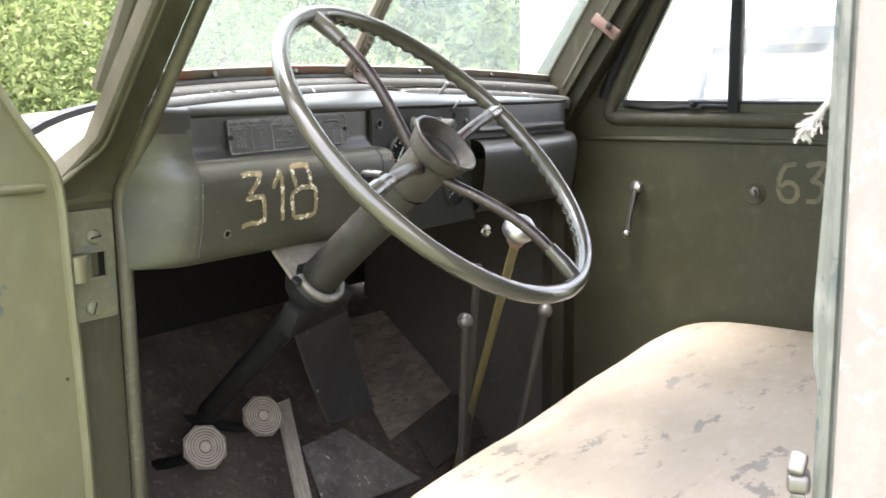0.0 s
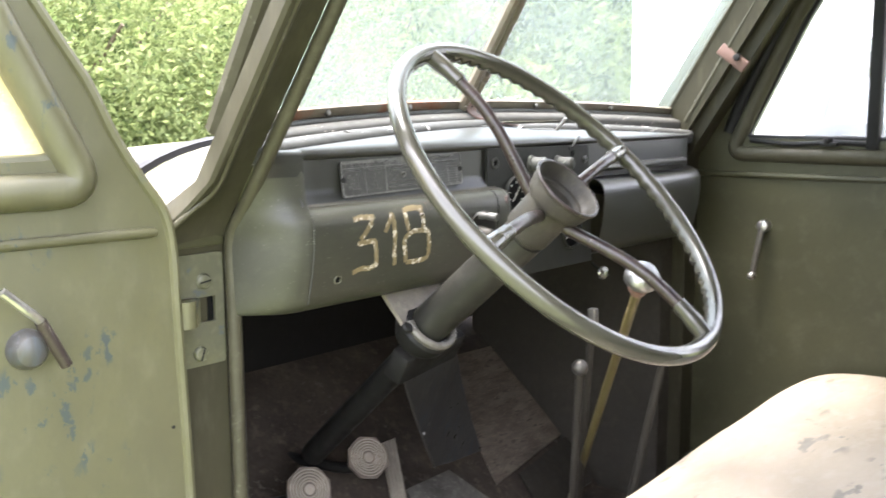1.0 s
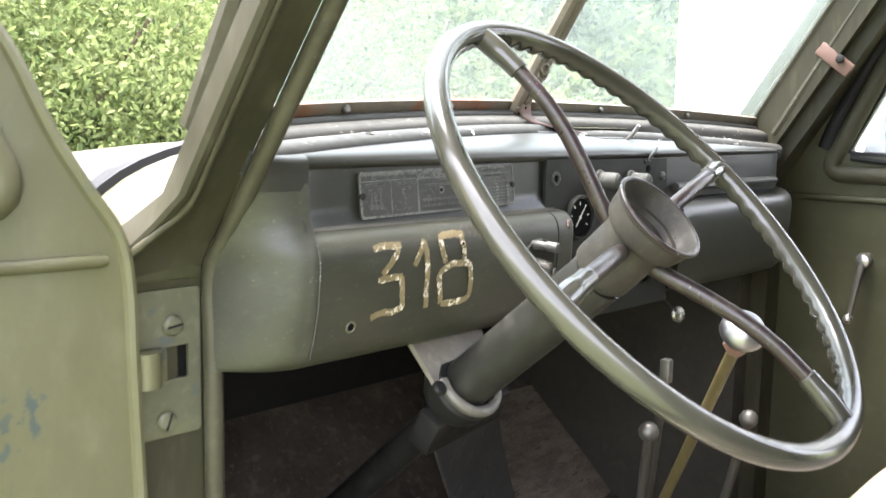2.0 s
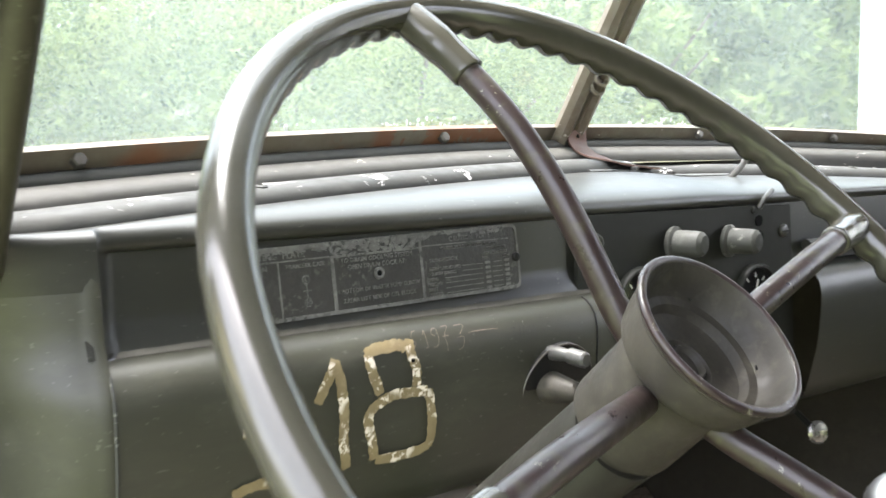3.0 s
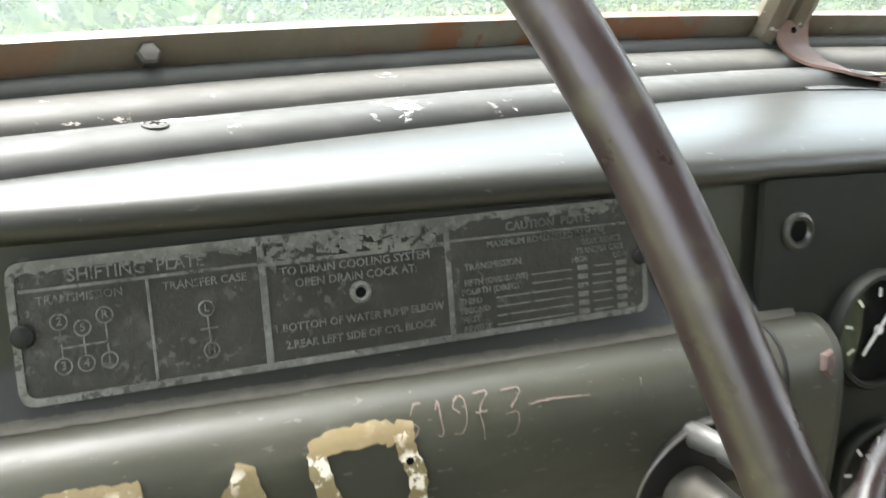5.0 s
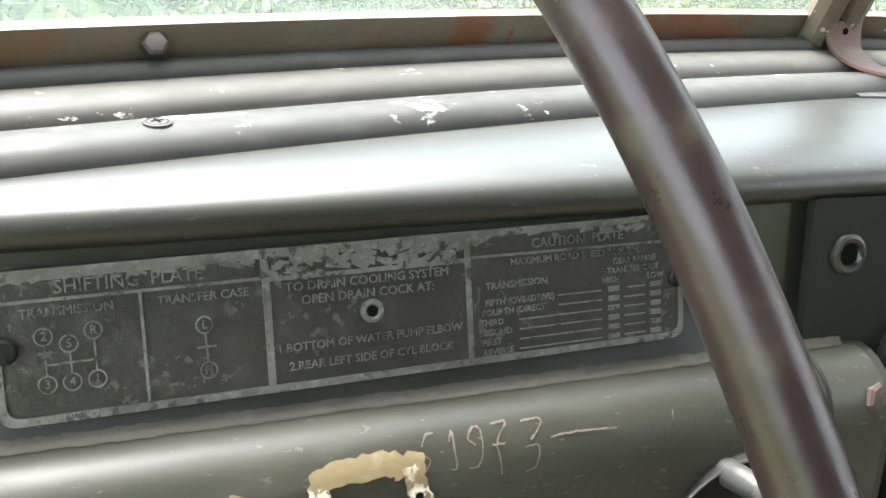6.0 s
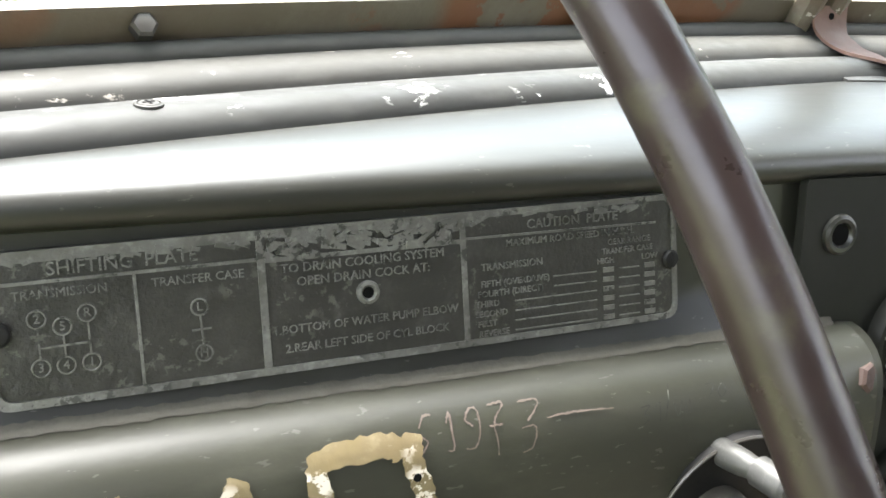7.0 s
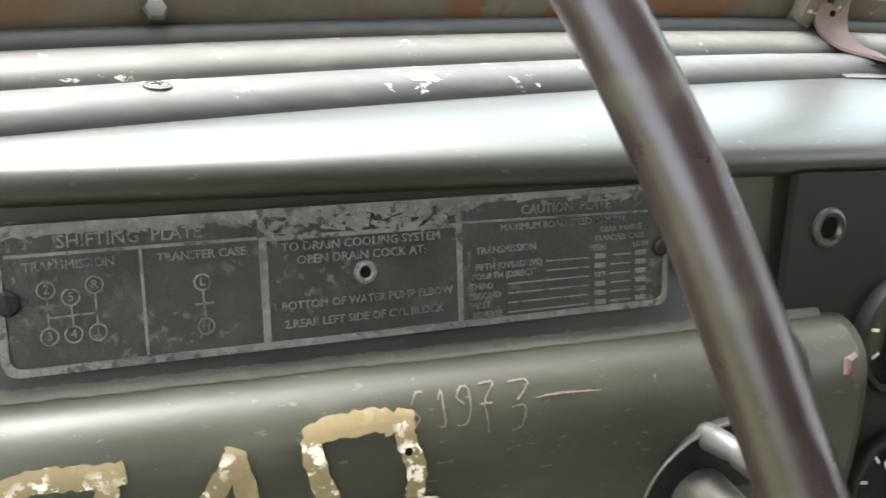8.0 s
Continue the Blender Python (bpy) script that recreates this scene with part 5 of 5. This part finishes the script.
caps(bm, vs)
part("sheet", bm, DARKSTEEL, flap)
bm = bmesh.new()
tube(bm, [r[0] + Vector((0, -0.001, 0)) for r in rows], 0.0016, 6)
part("folded_edge", bm, STEELDULL, flap)
bm = bmesh.new()
lathe(bm, [(0.0034, 0), (0.0024, 0.0018)], aim(rows[8][0].lerp(rows[8][1], 0.25) - Vector((0, 0.001, 0)), BACKY), 10)
part("rivet", bm, STEEL, flap)
for x in (-0.2, -0.1):
    bm = bmesh.new()
    tube(bm, [(x, 0.112, 1.312), (x, 0.1, 1.37), (x, 0.06, 1.44)], 0.006, 8)
    part("hanger", bm, BLACK, flap)

askew(flap)

# ---------------------------------------------------------------- pedals
def pedal(name, at, label, foot):
    t = thing(name, at, label, "pedal", "foot pedals")
    way = Vector((-0.32, -0.8, 0.5))
    m = aim(at, way, 12)
    bm = bmesh.new()
    lathe(bm, [(0.034, -0.008), (0.0365, -0.006), (0.0365, 0.0), (0.033, 0.0005), (0.01, 0.0004)], m, 8)
    pad = part("pad", bm, PEDALDARK, t, "octagonal dusty rubber pad", smooth=20)
    for r in (0.030, 0.0255, 0.021, 0.0165, 0.0125):
        bm = bmesh.new()
        tube(bm, [m @ Vector((r * math.cos(a), r * math.sin(a), 0.002)) for a in (i * math.pi / 14 for i in range(28))], 0.00125, 6, True)
        part("ring", bm, PEDAL, pad)
    bm = bmesh.new()
    lathe(bm, [(0.008, 0.0), (0.008, 0.0025), (0.006, 0.0032)], m, 12)
    part("stud", bm, PEDAL, pad)
    bm = bmesh.new()
    a = Vector(at)
    tube(bm, bend([a - way.normalized() * 0.006, a + Vector((0.0, 0.05, -0.03)), foot], 5), 0.0095, 10)
    part("arm", bm, BLACK, t)
    askew(t)


pedal("clutch_pedal", (-0.263, 0.24, 1.104), "octagonal clutch pedal with a ringed dusty rubber pad", Vector((-0.27, 0.36, 1.05)))
pedal("brake_pedal", (-0.115, 0.256, 1.108), "octagonal brake pedal with a ringed dusty rubber pad", Vector((-0.16, 0.4, 1.09)))
TH = radians(40)


def on_toe(x, d, h=0.0):
    """A point on the toe board: x across, d up the slope, h off it."""
    return Vector((x, 0.16 + d * math.cos(TH) - h * math.sin(TH), FLOOR_Z + d * math.sin(TH) + h * math.cos(TH)))


acc = thing("accelerator_pedal", on_toe(-0.06, 0.08), "long dusty ribbed accelerator pedal on the toe board", "pedal", "foot pedals")
bm = bmesh.new()
rows = []
for k in range(13):
    d = 0.06 + 0.19 * k / 12
    xc = -0.095 + 0.115 * k / 12
    wv = 0.0165
    rows.append([on_toe(xc - wv, d, 0.03), on_toe(xc + wv, d, 0.03), on_toe(xc + wv, d, 0.022), on_toe(xc - wv, d, 0.022)])
vs = loft(bm, rows, True)
caps(bm, vs)
ap = part("tread", bm, PEDAL, acc)
for k in (-1, -0.33, 0.33, 1):
    bm = bmesh.new()
    tube(bm, [on_toe(-0.095 + 0.0135 * k, 0.062, 0.031), on_toe(0.02 + 0.0135 * k, 0.249, 0.031)], 0.0018, 6)
    part("rib", bm, PEDAL, ap)

askew(acc)
# floor coverings
def mat_sheet(name, pts, mat, label, curl, h):
    bm = bmesh.new()
    a, b, c, d = pts
    rows = []
    for i in range(9):
        u = i / 8
        row = []
        for j in range(9):
            v = j / 8
            x = (a[0] * (1 - u) + b[0] * u) * (1 - v) + (d[0] * (1 - u) + c[0] * u) * v
            q = (a[1] * (1 - u) + b[1] * u) * (1 - v) + (d[1] * (1 - u) + c[1] * u) * v
            row.append(on_toe(x, q, h + curl * (0.5 + 0.5 * noise.noise((x * 9, q * 9, h * 50)))))
        rows.append(row)
    loft(bm, rows)
    ext = bmesh.ops.extrude_face_region(bm, geom=list(bm.faces))["geom"]
    bmesh.ops.translate(bm, vec=(0, 0.001, -0.003), verts=[g for g in ext if isinstance(g, bmesh.types.BMVert)])
    askew(solid(name, bm, mat, label, "floor mat", smooth=50))


mat_sheet("floor_board", ((0.30, 0.385), (0.53, 0.375), (0.558, 0.139), (0.205, 0.095)), BOARD, "dusty grey-brown board lying on the toe board", 0.006, 0.006)
mat_sheet("floor_mat", ((0.27, 0.092), (0.56, 0.128), (0.44, 0.01), (0.249, 0.004)), KICK, "torn grimy black-brown rubber mat on the floor", 0.008, 0.012)
mat_sheet("floor_plate", ((0.001, 0.16), (0.122, 0.16), (0.2, 0.0), (-0.05, 0.03)), DULLPLATE, "dull worn sheet metal plate with a shiny corner", 0.006, 0.008)

# ---------------------------------------------------------------- levers
gear = thing("gear_lever", (0.185, 0.05, FLOOR_Z), "ochre painted gear lever with a bright metal knob", "lever")
KN = Vector((-0.106, -0.211, 1.461))
GB = FOOT @ Vector((0.185, 0.05, 1.0))
gd = (KN - GB).normalized()
bm = bmesh.new()
tube(bm, [GB - gd * 0.1, GB, KN - gd * 0.02], 0.0064, 12)
part("rod", bm, OCHRE, gear)
bm = bmesh.new()
lathe(bm, [(0.006, -0.008), (0.014, -0.009), (0.0205, -0.0085), (0.0228, -0.005), (0.022, 0.001), (0.0185, 0.0075), (0.0115, 0.0125), (0.001, 0.0142)], aim(KN, gd), 28)
part("knob", bm, CHROME, gear, "bright mushroom knob", smooth=60)
bm = bmesh.new()
rg = random.Random(2)
lathe(bm, [(0.009, -0.034), (0.0125, -0.028), (0.0105, -0.022), (0.013, -0.017), (0.009, -0.012)], aim(KN, gd), 12)
for v in bm.verts:
    v.co += Vector((rg.uniform(-1, 1), rg.uniform(-1, 1), rg.uniform(-1, 1))) * 0.0018
part("torn_collar", bm, RUST, gear, "torn brown collar")


def lever(name, top, low, r, ball, label):
    t = thing(name, low, label, "lever", "floor levers")
    bm = bmesh.new()
    tube(bm, bend([top, Vector(top).lerp(Vector(low), 0.5) + Vector((0.006, 0.004, 0)), low], 5), r, 10)
    part("rod", bm, KICK, t)
    if ball:
        bm = bmesh.new()
        bmesh.ops.create_uvsphere(bm, u_segments=16, v_segments=10, radius=ball, matrix=Matrix.Translation(top))
        part("ball", bm, STEELDULL, t, "dull metal ball", smooth=80)
    else:
        bm = bmesh.new()
        box(bm, (0.013, 0.013, 0.03), Matrix.Translation(Vector(top) + Vector((0, 0, -0.008))), 0.002)
        part("head", bm, STEELDULL, t)
    askew(t)


lever("transfer_lever", (0.013, -0.063, 1.283), (0.13, 0.02, FLOOR_Z + 0.01), 0.0062, 0.0125, "dark lever with a dull metal ball")
lever("transfer_lever", (0.197, -0.112, 1.268), (0.21, -0.03, FLOOR_Z + 0.01), 0.0065, 0.0125, "dark lever with a dull metal ball")
lever("brake_lever", (0.045, -0.066, 1.362), (0.16, 0.03, FLOOR_Z + 0.01), 0.006, 0, "flat-headed dark steel lever")

# ---------------------------------------------------------------- door fittings
def on_door(m, u, z, off=0.0):
    return m @ Vector((u, -off, z))


dn = -(DM.to_3x3() @ Vector((0, 1, 0)))
crank = thing("window_crank", on_door(DM, 0.157, 1.445), "broken window crank stub with a wire lever", "handle")
bm = bmesh.new()
lathe(bm, [(0.02, 0.0), (0.0185, 0.008), (0.014, 0.016), (0.006, 0.019)], aim(on_door(DM, 0.157, 1.445), dn), 22)
part("boss", bm, DARKSTEEL, crank, "dark domed boss")
bm = bmesh.new()
tube(bm, [on_door(DM, 0.150, 1.474, 0.022), on_door(DM, 0.128, 1.428, 0.022)], 0.0058, 12)
part("sleeve", bm, SPOKE, crank, "brown sleeve")
bm = bmesh.new()
tube(bm, bend([on_door(DM, 0.142, 1.455, 0.022), on_door(DM, 0.150, 1.474, 0.022), on_door(DM, 0.167, 1.49, 0.03), on_door(DM, 0.186, 1.508, 0.032)], 5), 0.0046, 10)
part("bent_rod", bm, STEEL, crank, "bent bright rod")
screw("screw", on_door(DM, 0.011, 1.335, 0.0), dn, 0.002, driver_door, BLACK, False)
screw("bead_rivet", on_door(DM, 0.008, 1.5455, 0.0), dn, 0.0035, driver_door, OLIVE_DOOR, False)
pane_bm = bmesh.new()
slab(pane_bm, rounded([(0.106, 1.602), (0.216, 1.83), (0.275, 1.925), (0.745, 1.925), (0.745, 1.602)], 4, 0.02), [], 0.004, DM @ DF @ pose(0, 0, 0.012))
g = part("pane", pane_bm, GLASS_YELLOW, driver_door, "yellowed side window pane")
g.visible_shadow = False

pn = Vector((-1, 0, 0))
pc = thing("window_crank", (0.56, -0.079, 1.452), "small bright window crank on the passenger door", "handle")
bm = bmesh.new()
lathe(bm, [(0.012, 0.0), (0.0125, 0.008), (0.010, 0.014), (0.004, 0.017)], aim((0.56, -0.079, 1.452), pn), 18)
part("pivot", bm, STEEL, pc)
bm = bmesh.new()
tube(bm, [(0.548, -0.079, 1.45), (0.543, -0.072, 1.40), (0.543, -0.067, 1.365)], [0.0058, 0.005, 0.0045], 10)
part("arm", bm, STEELDULL, pc)
bm = bmesh.new()
bmesh.ops.create_uvsphere(bm, u_segments=14, v_segments=8, radius=0.0078, matrix=Matrix.Translation((0.537, -0.067, 1.36)))
part("knob", bm, STEEL, pc, smooth=80)
ps = thing("handle_stub", (0.56, -0.31, 1.4535), "bare handle spindle in a round pressed dimple", "handle")
bm = bmesh.new()
lathe(bm, [(0.022, 0.0), (0.02, 0.0012), (0.015, 0.0004)], aim((0.5598, -0.307, 1.4505), pn), 28)
part("dimple", bm, OLIVE_SHADED, ps)
bm = bmesh.new()
lathe(bm, [(0.009, 0.0), (0.008, 0.008), (0.0055, 0.009), (0.005, 0.02), (0.003, 0.021)], aim((0.559, -0.31, 1.4535), pn), 14)
part("spindle", bm, STEELDULL, ps)


def door_axis(y, z, lift):
    return (0.5595 - lift, y, z)


for nm, lines in (("digit_six", (((-0.381, 1.506), (-0.363, 1.502), (-0.353, 1.482), (-0.352, 1.457), (-0.361, 1.441), (-0.376, 1.440), (-0.385, 1.452), (-0.381, 1.468), (-0.367, 1.473), (-0.356, 1.465)),)),
                  ("digit_three", (((-0.399, 1.503), (-0.414, 1.508), (-0.428, 1.507), (-0.418, 1.487), (-0.410, 1.477), (-0.423, 1.473), (-0.429, 1.459), (-0.420, 1.443), (-0.401, 1.441)),))):
    bm = bmesh.new()
    for i, ln in enumerate(lines):
        stroke(bm, ln, 0.0085, 0.2, i + 3, 0.001, axis=door_axis)
    part(nm, bm, NUMBER_OLD, passenger_door, "faded ochre painted number")
bm = bmesh.new()
box(bm, (0.024, 0.022, 0.352), pose(0.566, -0.2635, 1.771), 0.004)
part("vent_bar", bm, RUBBER, passenger_door, "black vent window bar")
bm = bmesh.new()
tube(bm, [PM @ Vector((u, 0.004, z)) for u, z in ((0.084, 1.622), (0.104, 1.675), (0.142, 1.75), (0.2, 1.856), (0.24, 1.92))], 0.0135, 12)
part("front_seal", bm, RUBBER, passenger_door, "heavy black rubber along the slanted window edge")
bm = bmesh.new()
tube(bm, bend([(0.559, -0.045, 1.609), (0.557, -0.12, 1.603), (0.557, -0.2, 1.607), (0.559, -0.257, 1.605)], 5), 0.0045, 8)
part("sill_rubber", bm, RUBBER, passenger_door)
bm = bmesh.new()
bmesh.ops.create_uvsphere(bm, u_segments=12, v_segments=8, radius=0.008, matrix=Matrix.Translation((0.553, -0.19, 1.611)))
box(bm, (0.012, 0.03, 0.008), pose(0.555, -0.192, 1.604), 0.002)
part("vent_catch", bm, BLACK, passenger_door)
pane_bm = bmesh.new()
slab(pane_bm, rounded([(0.106, 1.612), (0.216, 1.83), (0.275, 1.925), (0.745, 1.925), (0.745, 1.612)], 4, 0.02), [], 0.004, PM @ PF @ pose(0, 0, 0.012))
g = part("pane", pane_bm, GLASS_SIDE, passenger_door, "hazy side window pane")
g.visible_shadow = False

# rope on the rear post
rope = thing("rope_end", (-0.6, -0.715, 1.64), "frayed pale rope end hanging on the door post", "rope")
bm = bmesh.new()
cord = bend([(-0.604, -0.7262, 1.70), (-0.603, -0.7236, 1.655), (-0.602, -0.7195, 1.638), (-0.601, -0.712, 1.6275), (-0.600, -0.706, 1.6205)], 6)
for strand in range(3):
    tube(bm, [Vector(q) + 0.0014 * Vector((math.cos(i * 0.9 + strand * 2.1), math.sin(i * 0.9 + strand * 2.1), 0.3 * math.cos(i * 0.9 + strand * 2.1))) for i, q in enumerate(cord)], 0.0013, 6)
part("cord", bm, ROPE, rope)
rg = random.Random(9)
bm = bmesh.new()
for i in range(70):
    k = rg.random()
    a = Vector((-0.6, -0.706, 1.6205)).lerp(Vector((-0.601, -0.713, 1.628)), k * k) + Vector((rg.uniform(-1, 1), rg.uniform(-1, 1), rg.uniform(-1, 1))) * 0.002
    b = a + Vector((rg.uniform(-0.004, 0.004), rg.uniform(-0.002, 0.010), rg.uniform(-0.013, -0.001)))
    tube(bm, [a, a.lerp(b, 0.5) + Vector((rg.uniform(-0.002, 0.002), rg.uniform(-0.002, 0.002), rg.uniform(-0.001, 0.002))), b], 0.0005, 4)
part("frayed_strands", bm, ROPE, rope)

askew(rope)

# ---------------------------------------------------------------- parked truck beyond the passenger side
PT = pose(5.6, 0.74, 0, 0, 0, 100)
pt = thing("parked_truck", PT.translation, "pale blue-grey parked truck cab with tinted windows", "truck")


def ptp(x, y, z):
    return PT @ Vector((x, y, z))


bm = bmesh.new()
rows = []
for y, z0, w in ((-0.9, 1.98, 0.78), (-0.6, 2.07, 0.84), (0.0, 2.1, 0.86), (0.4, 2.06, 0.84), (0.62, 1.98, 0.8)):
    rows.append([ptp(-w, y, z0 - 0.12), ptp(-w * 0.93, y, z0 - 0.03), ptp(-w * 0.7, y, z0), ptp(w * 0.7, y, z0), ptp(w * 0.93, y, z0 - 0.03), ptp(w, y, z0 - 0.12), ptp(w * 0.9, y, z0 - 0.1), ptp(-w * 0.9, y, z0 - 0.1)])
vs = loft(bm, rows, True)
caps(bm, vs)
part("roof", bm, TRUCKPALE, pt)
bm = bmesh.new()
vs = loft(bm, [[ptp(x * w, y, z) for x, y in ((-1, -0.9), (1, -0.9), (1, 0.85), (-1, 0.85))] for z, w in ((0.7, 0.86), (1.5, 0.88), (1.56, 0.86))], True)
caps(bm, vs)
part("cab_body", bm, TRUCKPALE, pt)
bm = bmesh.new()
vs = loft(bm, [[ptp(x, y, z) for x, z in ((-0.5, 0.9), (-0.5, 1.4), (-0.3, 1.55), (0.3, 1.55), (0.5, 1.4), (0.5, 0.9))] for y in (0.8, 1.6, 1.9)], True)
caps(bm, vs)
part("hood", bm, TRUCKPALE, pt)
for wx0, wy0 in ((-0.7, 1.3), (0.7, 1.3), (-0.7, -0.6), (0.7, -0.6)):
    bm = bmesh.new()
    lathe(bm, [(0.2, -0.1), (0.42, -0.1), (0.45, -0.06), (0.45, 0.06), (0.42, 0.1), (0.2, 0.1)], PT @ pose(wx0, wy0, 0.40, 0, 90, 0), 20)
    part("wheel", bm, RUBBER, pt, "black tyre")
for a, b in (((-0.84, 0.78, 1.54), (-0.8, 0.5, 1.98)), ((0.84, 0.78, 1.54), (0.8, 0.5, 1.98)), ((-0.86, -0.3, 1.54), (-0.84, -0.3, 2.0)), ((0.86, -0.3, 1.54), (0.84, -0.3, 2.0)), ((-0.84, -0.88, 1.54), (-0.8, -0.86, 1.98)), ((0.84, -0.88, 1.54), (0.8, -0.86, 1.98))):
    bm = bmesh.new()
    tube(bm, [ptp(*a), ptp(*b)], 0.04, 8)
    part("window_post", bm, TRUCKPALE, pt)
for q in (((-0.82, 0.74, 1.56), (0.82, 0.74, 1.56), (0.78, 0.5, 1.98), (-0.78, 0.5, 1.98)), ((-0.85, 0.72, 1.56), (-0.85, -0.3, 1.56), (-0.83, -0.3, 1.98), (-0.79, 0.5, 1.98)), ((-0.85, -0.34, 1.56), (-0.84, -0.86, 1.56), (-0.79, -0.84, 1.96), (-0.83, -0.34, 1.98))):
    bm = bmesh.new()
    f = bm.faces.new([bm.verts.new(ptp(*p)) for p in q])
    part("pane", bm, TINT, pt, "blue tinted glass")


# ---------------------------------------------------------------- white outbuilding behind the parked truck
A, B = Vector((6.94, 4.03, 0)), Vector((9.6, -3.6, 0))
along = (B - A).normalized()
back = Vector((-along.y, along.x, 0))
house = thing("outbuilding", A, "plain white rendered outbuilding with a low roof", "building")
bm = bmesh.new()
vs = loft(bm, [[A + back * q + Vector((0, 0, z)) if k == 0 else B + back * q + Vector((0, 0, z)) for k, q in ((0, 0), (1, 0), (1, 1.6), (0, 1.6))] for z in (-0.2, 4.6)], True)
caps(bm, vs)
part("wall", bm, WHITEWALL, house)
bm = bmesh.new()
vs = loft(bm, [[p + back * q + Vector((0, 0, z)) for q, z in ((-0.15, 4.55), (0.8, 4.95), (1.75, 4.55), (1.75, 4.63), (0.8, 5.05), (-0.15, 4.63))] for p in (A - along * 0.02, B + along * 0.1)], True)
caps(bm, vs)
part("roof", bm, DULLPLATE, house)


# ---------------------------------------------------------------- bushes
def leaf_cloud(count, rx, ry, rz, z0, seed, size, spread=0.13):
    """Many small folded leaves in clumps."""
    rg = np.random.RandomState(seed)
    k = count // 60
    cl = rg.normal(size=(k, 3))
    cl /= np.linalg.norm(cl, axis=1)[:, None]
    cl *= rg.uniform(0.55, 1.0, (k, 1)) * rg.uniform(0.85, 1.15, (k, 1))
    cl[:, 2] = np.abs(cl[:, 2]) * 1.0
    ce = cl[np.repeat(np.arange(k), 60)] * (rx, ry, rz)
    p = ce + rg.normal(size=ce.shape) * spread
    p[:, 2] = np.maximum(p[:, 2], 0.02) + z0
    n = len(p)
    a = rg.normal(size=(n, 3))
    a[:, 2] -= 0.3
    a /= np.linalg.norm(a, axis=1)[:, None]
    b = np.cross(a, rg.normal(size=(n, 3)))
    b /= np.linalg.norm(b, axis=1)[:, None]
    ln = size * rg.uniform(0.6, 1.3, (n, 1))
    w = ln * 0.21
    v = np.stack([p, p + a * ln * 0.45 + b * w, p + a * ln, p + a * ln * 0.45 - b * w], 1).reshape(-1, 3)
    f = np.arange(4 * n).reshape(n, 4)
    me = bpy.data.meshes.new("foliage")
    me.from_pydata(v.tolist(), [], f.tolist())
    me.materials.append(LEAF)
    return me


def bush(at, r, h, seed, count, leaf=0.07, spread=0.13):
    t = thing("bush", at, "dense light green bush with many small leaves", "bush", "bushes ahead of the truck")
    rg = random.Random(seed)
    for i in range(7):
        bm = bmesh.new()
        a = rg.uniform(0, 6.28)
        e = Vector(at) + Vector((math.cos(a) * r * 0.7, math.sin(a) * r * 0.7, h * rg.uniform(0.6, 0.9)))
        tube(bm, bend([at, Vector(at).lerp(e, 0.5) + Vector((0, 0, h * 0.12)), e], 4), [0.04 - 0.0035 * q for q in range(9)], 6)
        part("stem", bm, BARK, t)
    ob = new("foliage", leaf_cloud(count, r, r, h, 0.0, seed, leaf, spread))
    ob.parent = t
    return t


b1 = bush((-1.2, 4.8, 0), 1.9, 3.3, 3, 36000, 0.125, 0.1)
b2 = bush((1.7, 5.6, 0), 2.0, 3.2, 4, 200000, 0.047)
b3 = bush((9.2, 7.4, 0), 2.6, 5.2, 5, 66000, 0.17)
for x, y, r in ((-4.4, 4.4, 40), (-2.9, 6.6, 100), (0.3, 6.8, 160), (5.9, 6.4, 300), (8.0, 7.2, 20), (-6.6, 6.0, 70), (3.2, 8.6, 140), (10.3, 7.9, 190), (6.6, 9.2, 260), (-0.6, 9.2, 330)):
    copy_thing(b1, pose(x, y, 0, 0, 0, r))
copy_thing(b2, pose(3.9, 6.2, 0, 0, 0, 220))
for x, y, r in ((6.3, 9.4, 80), (12.4, 9.6, 200)):
    copy_thing(b3, pose(x, y, 0, 0, 0, r))
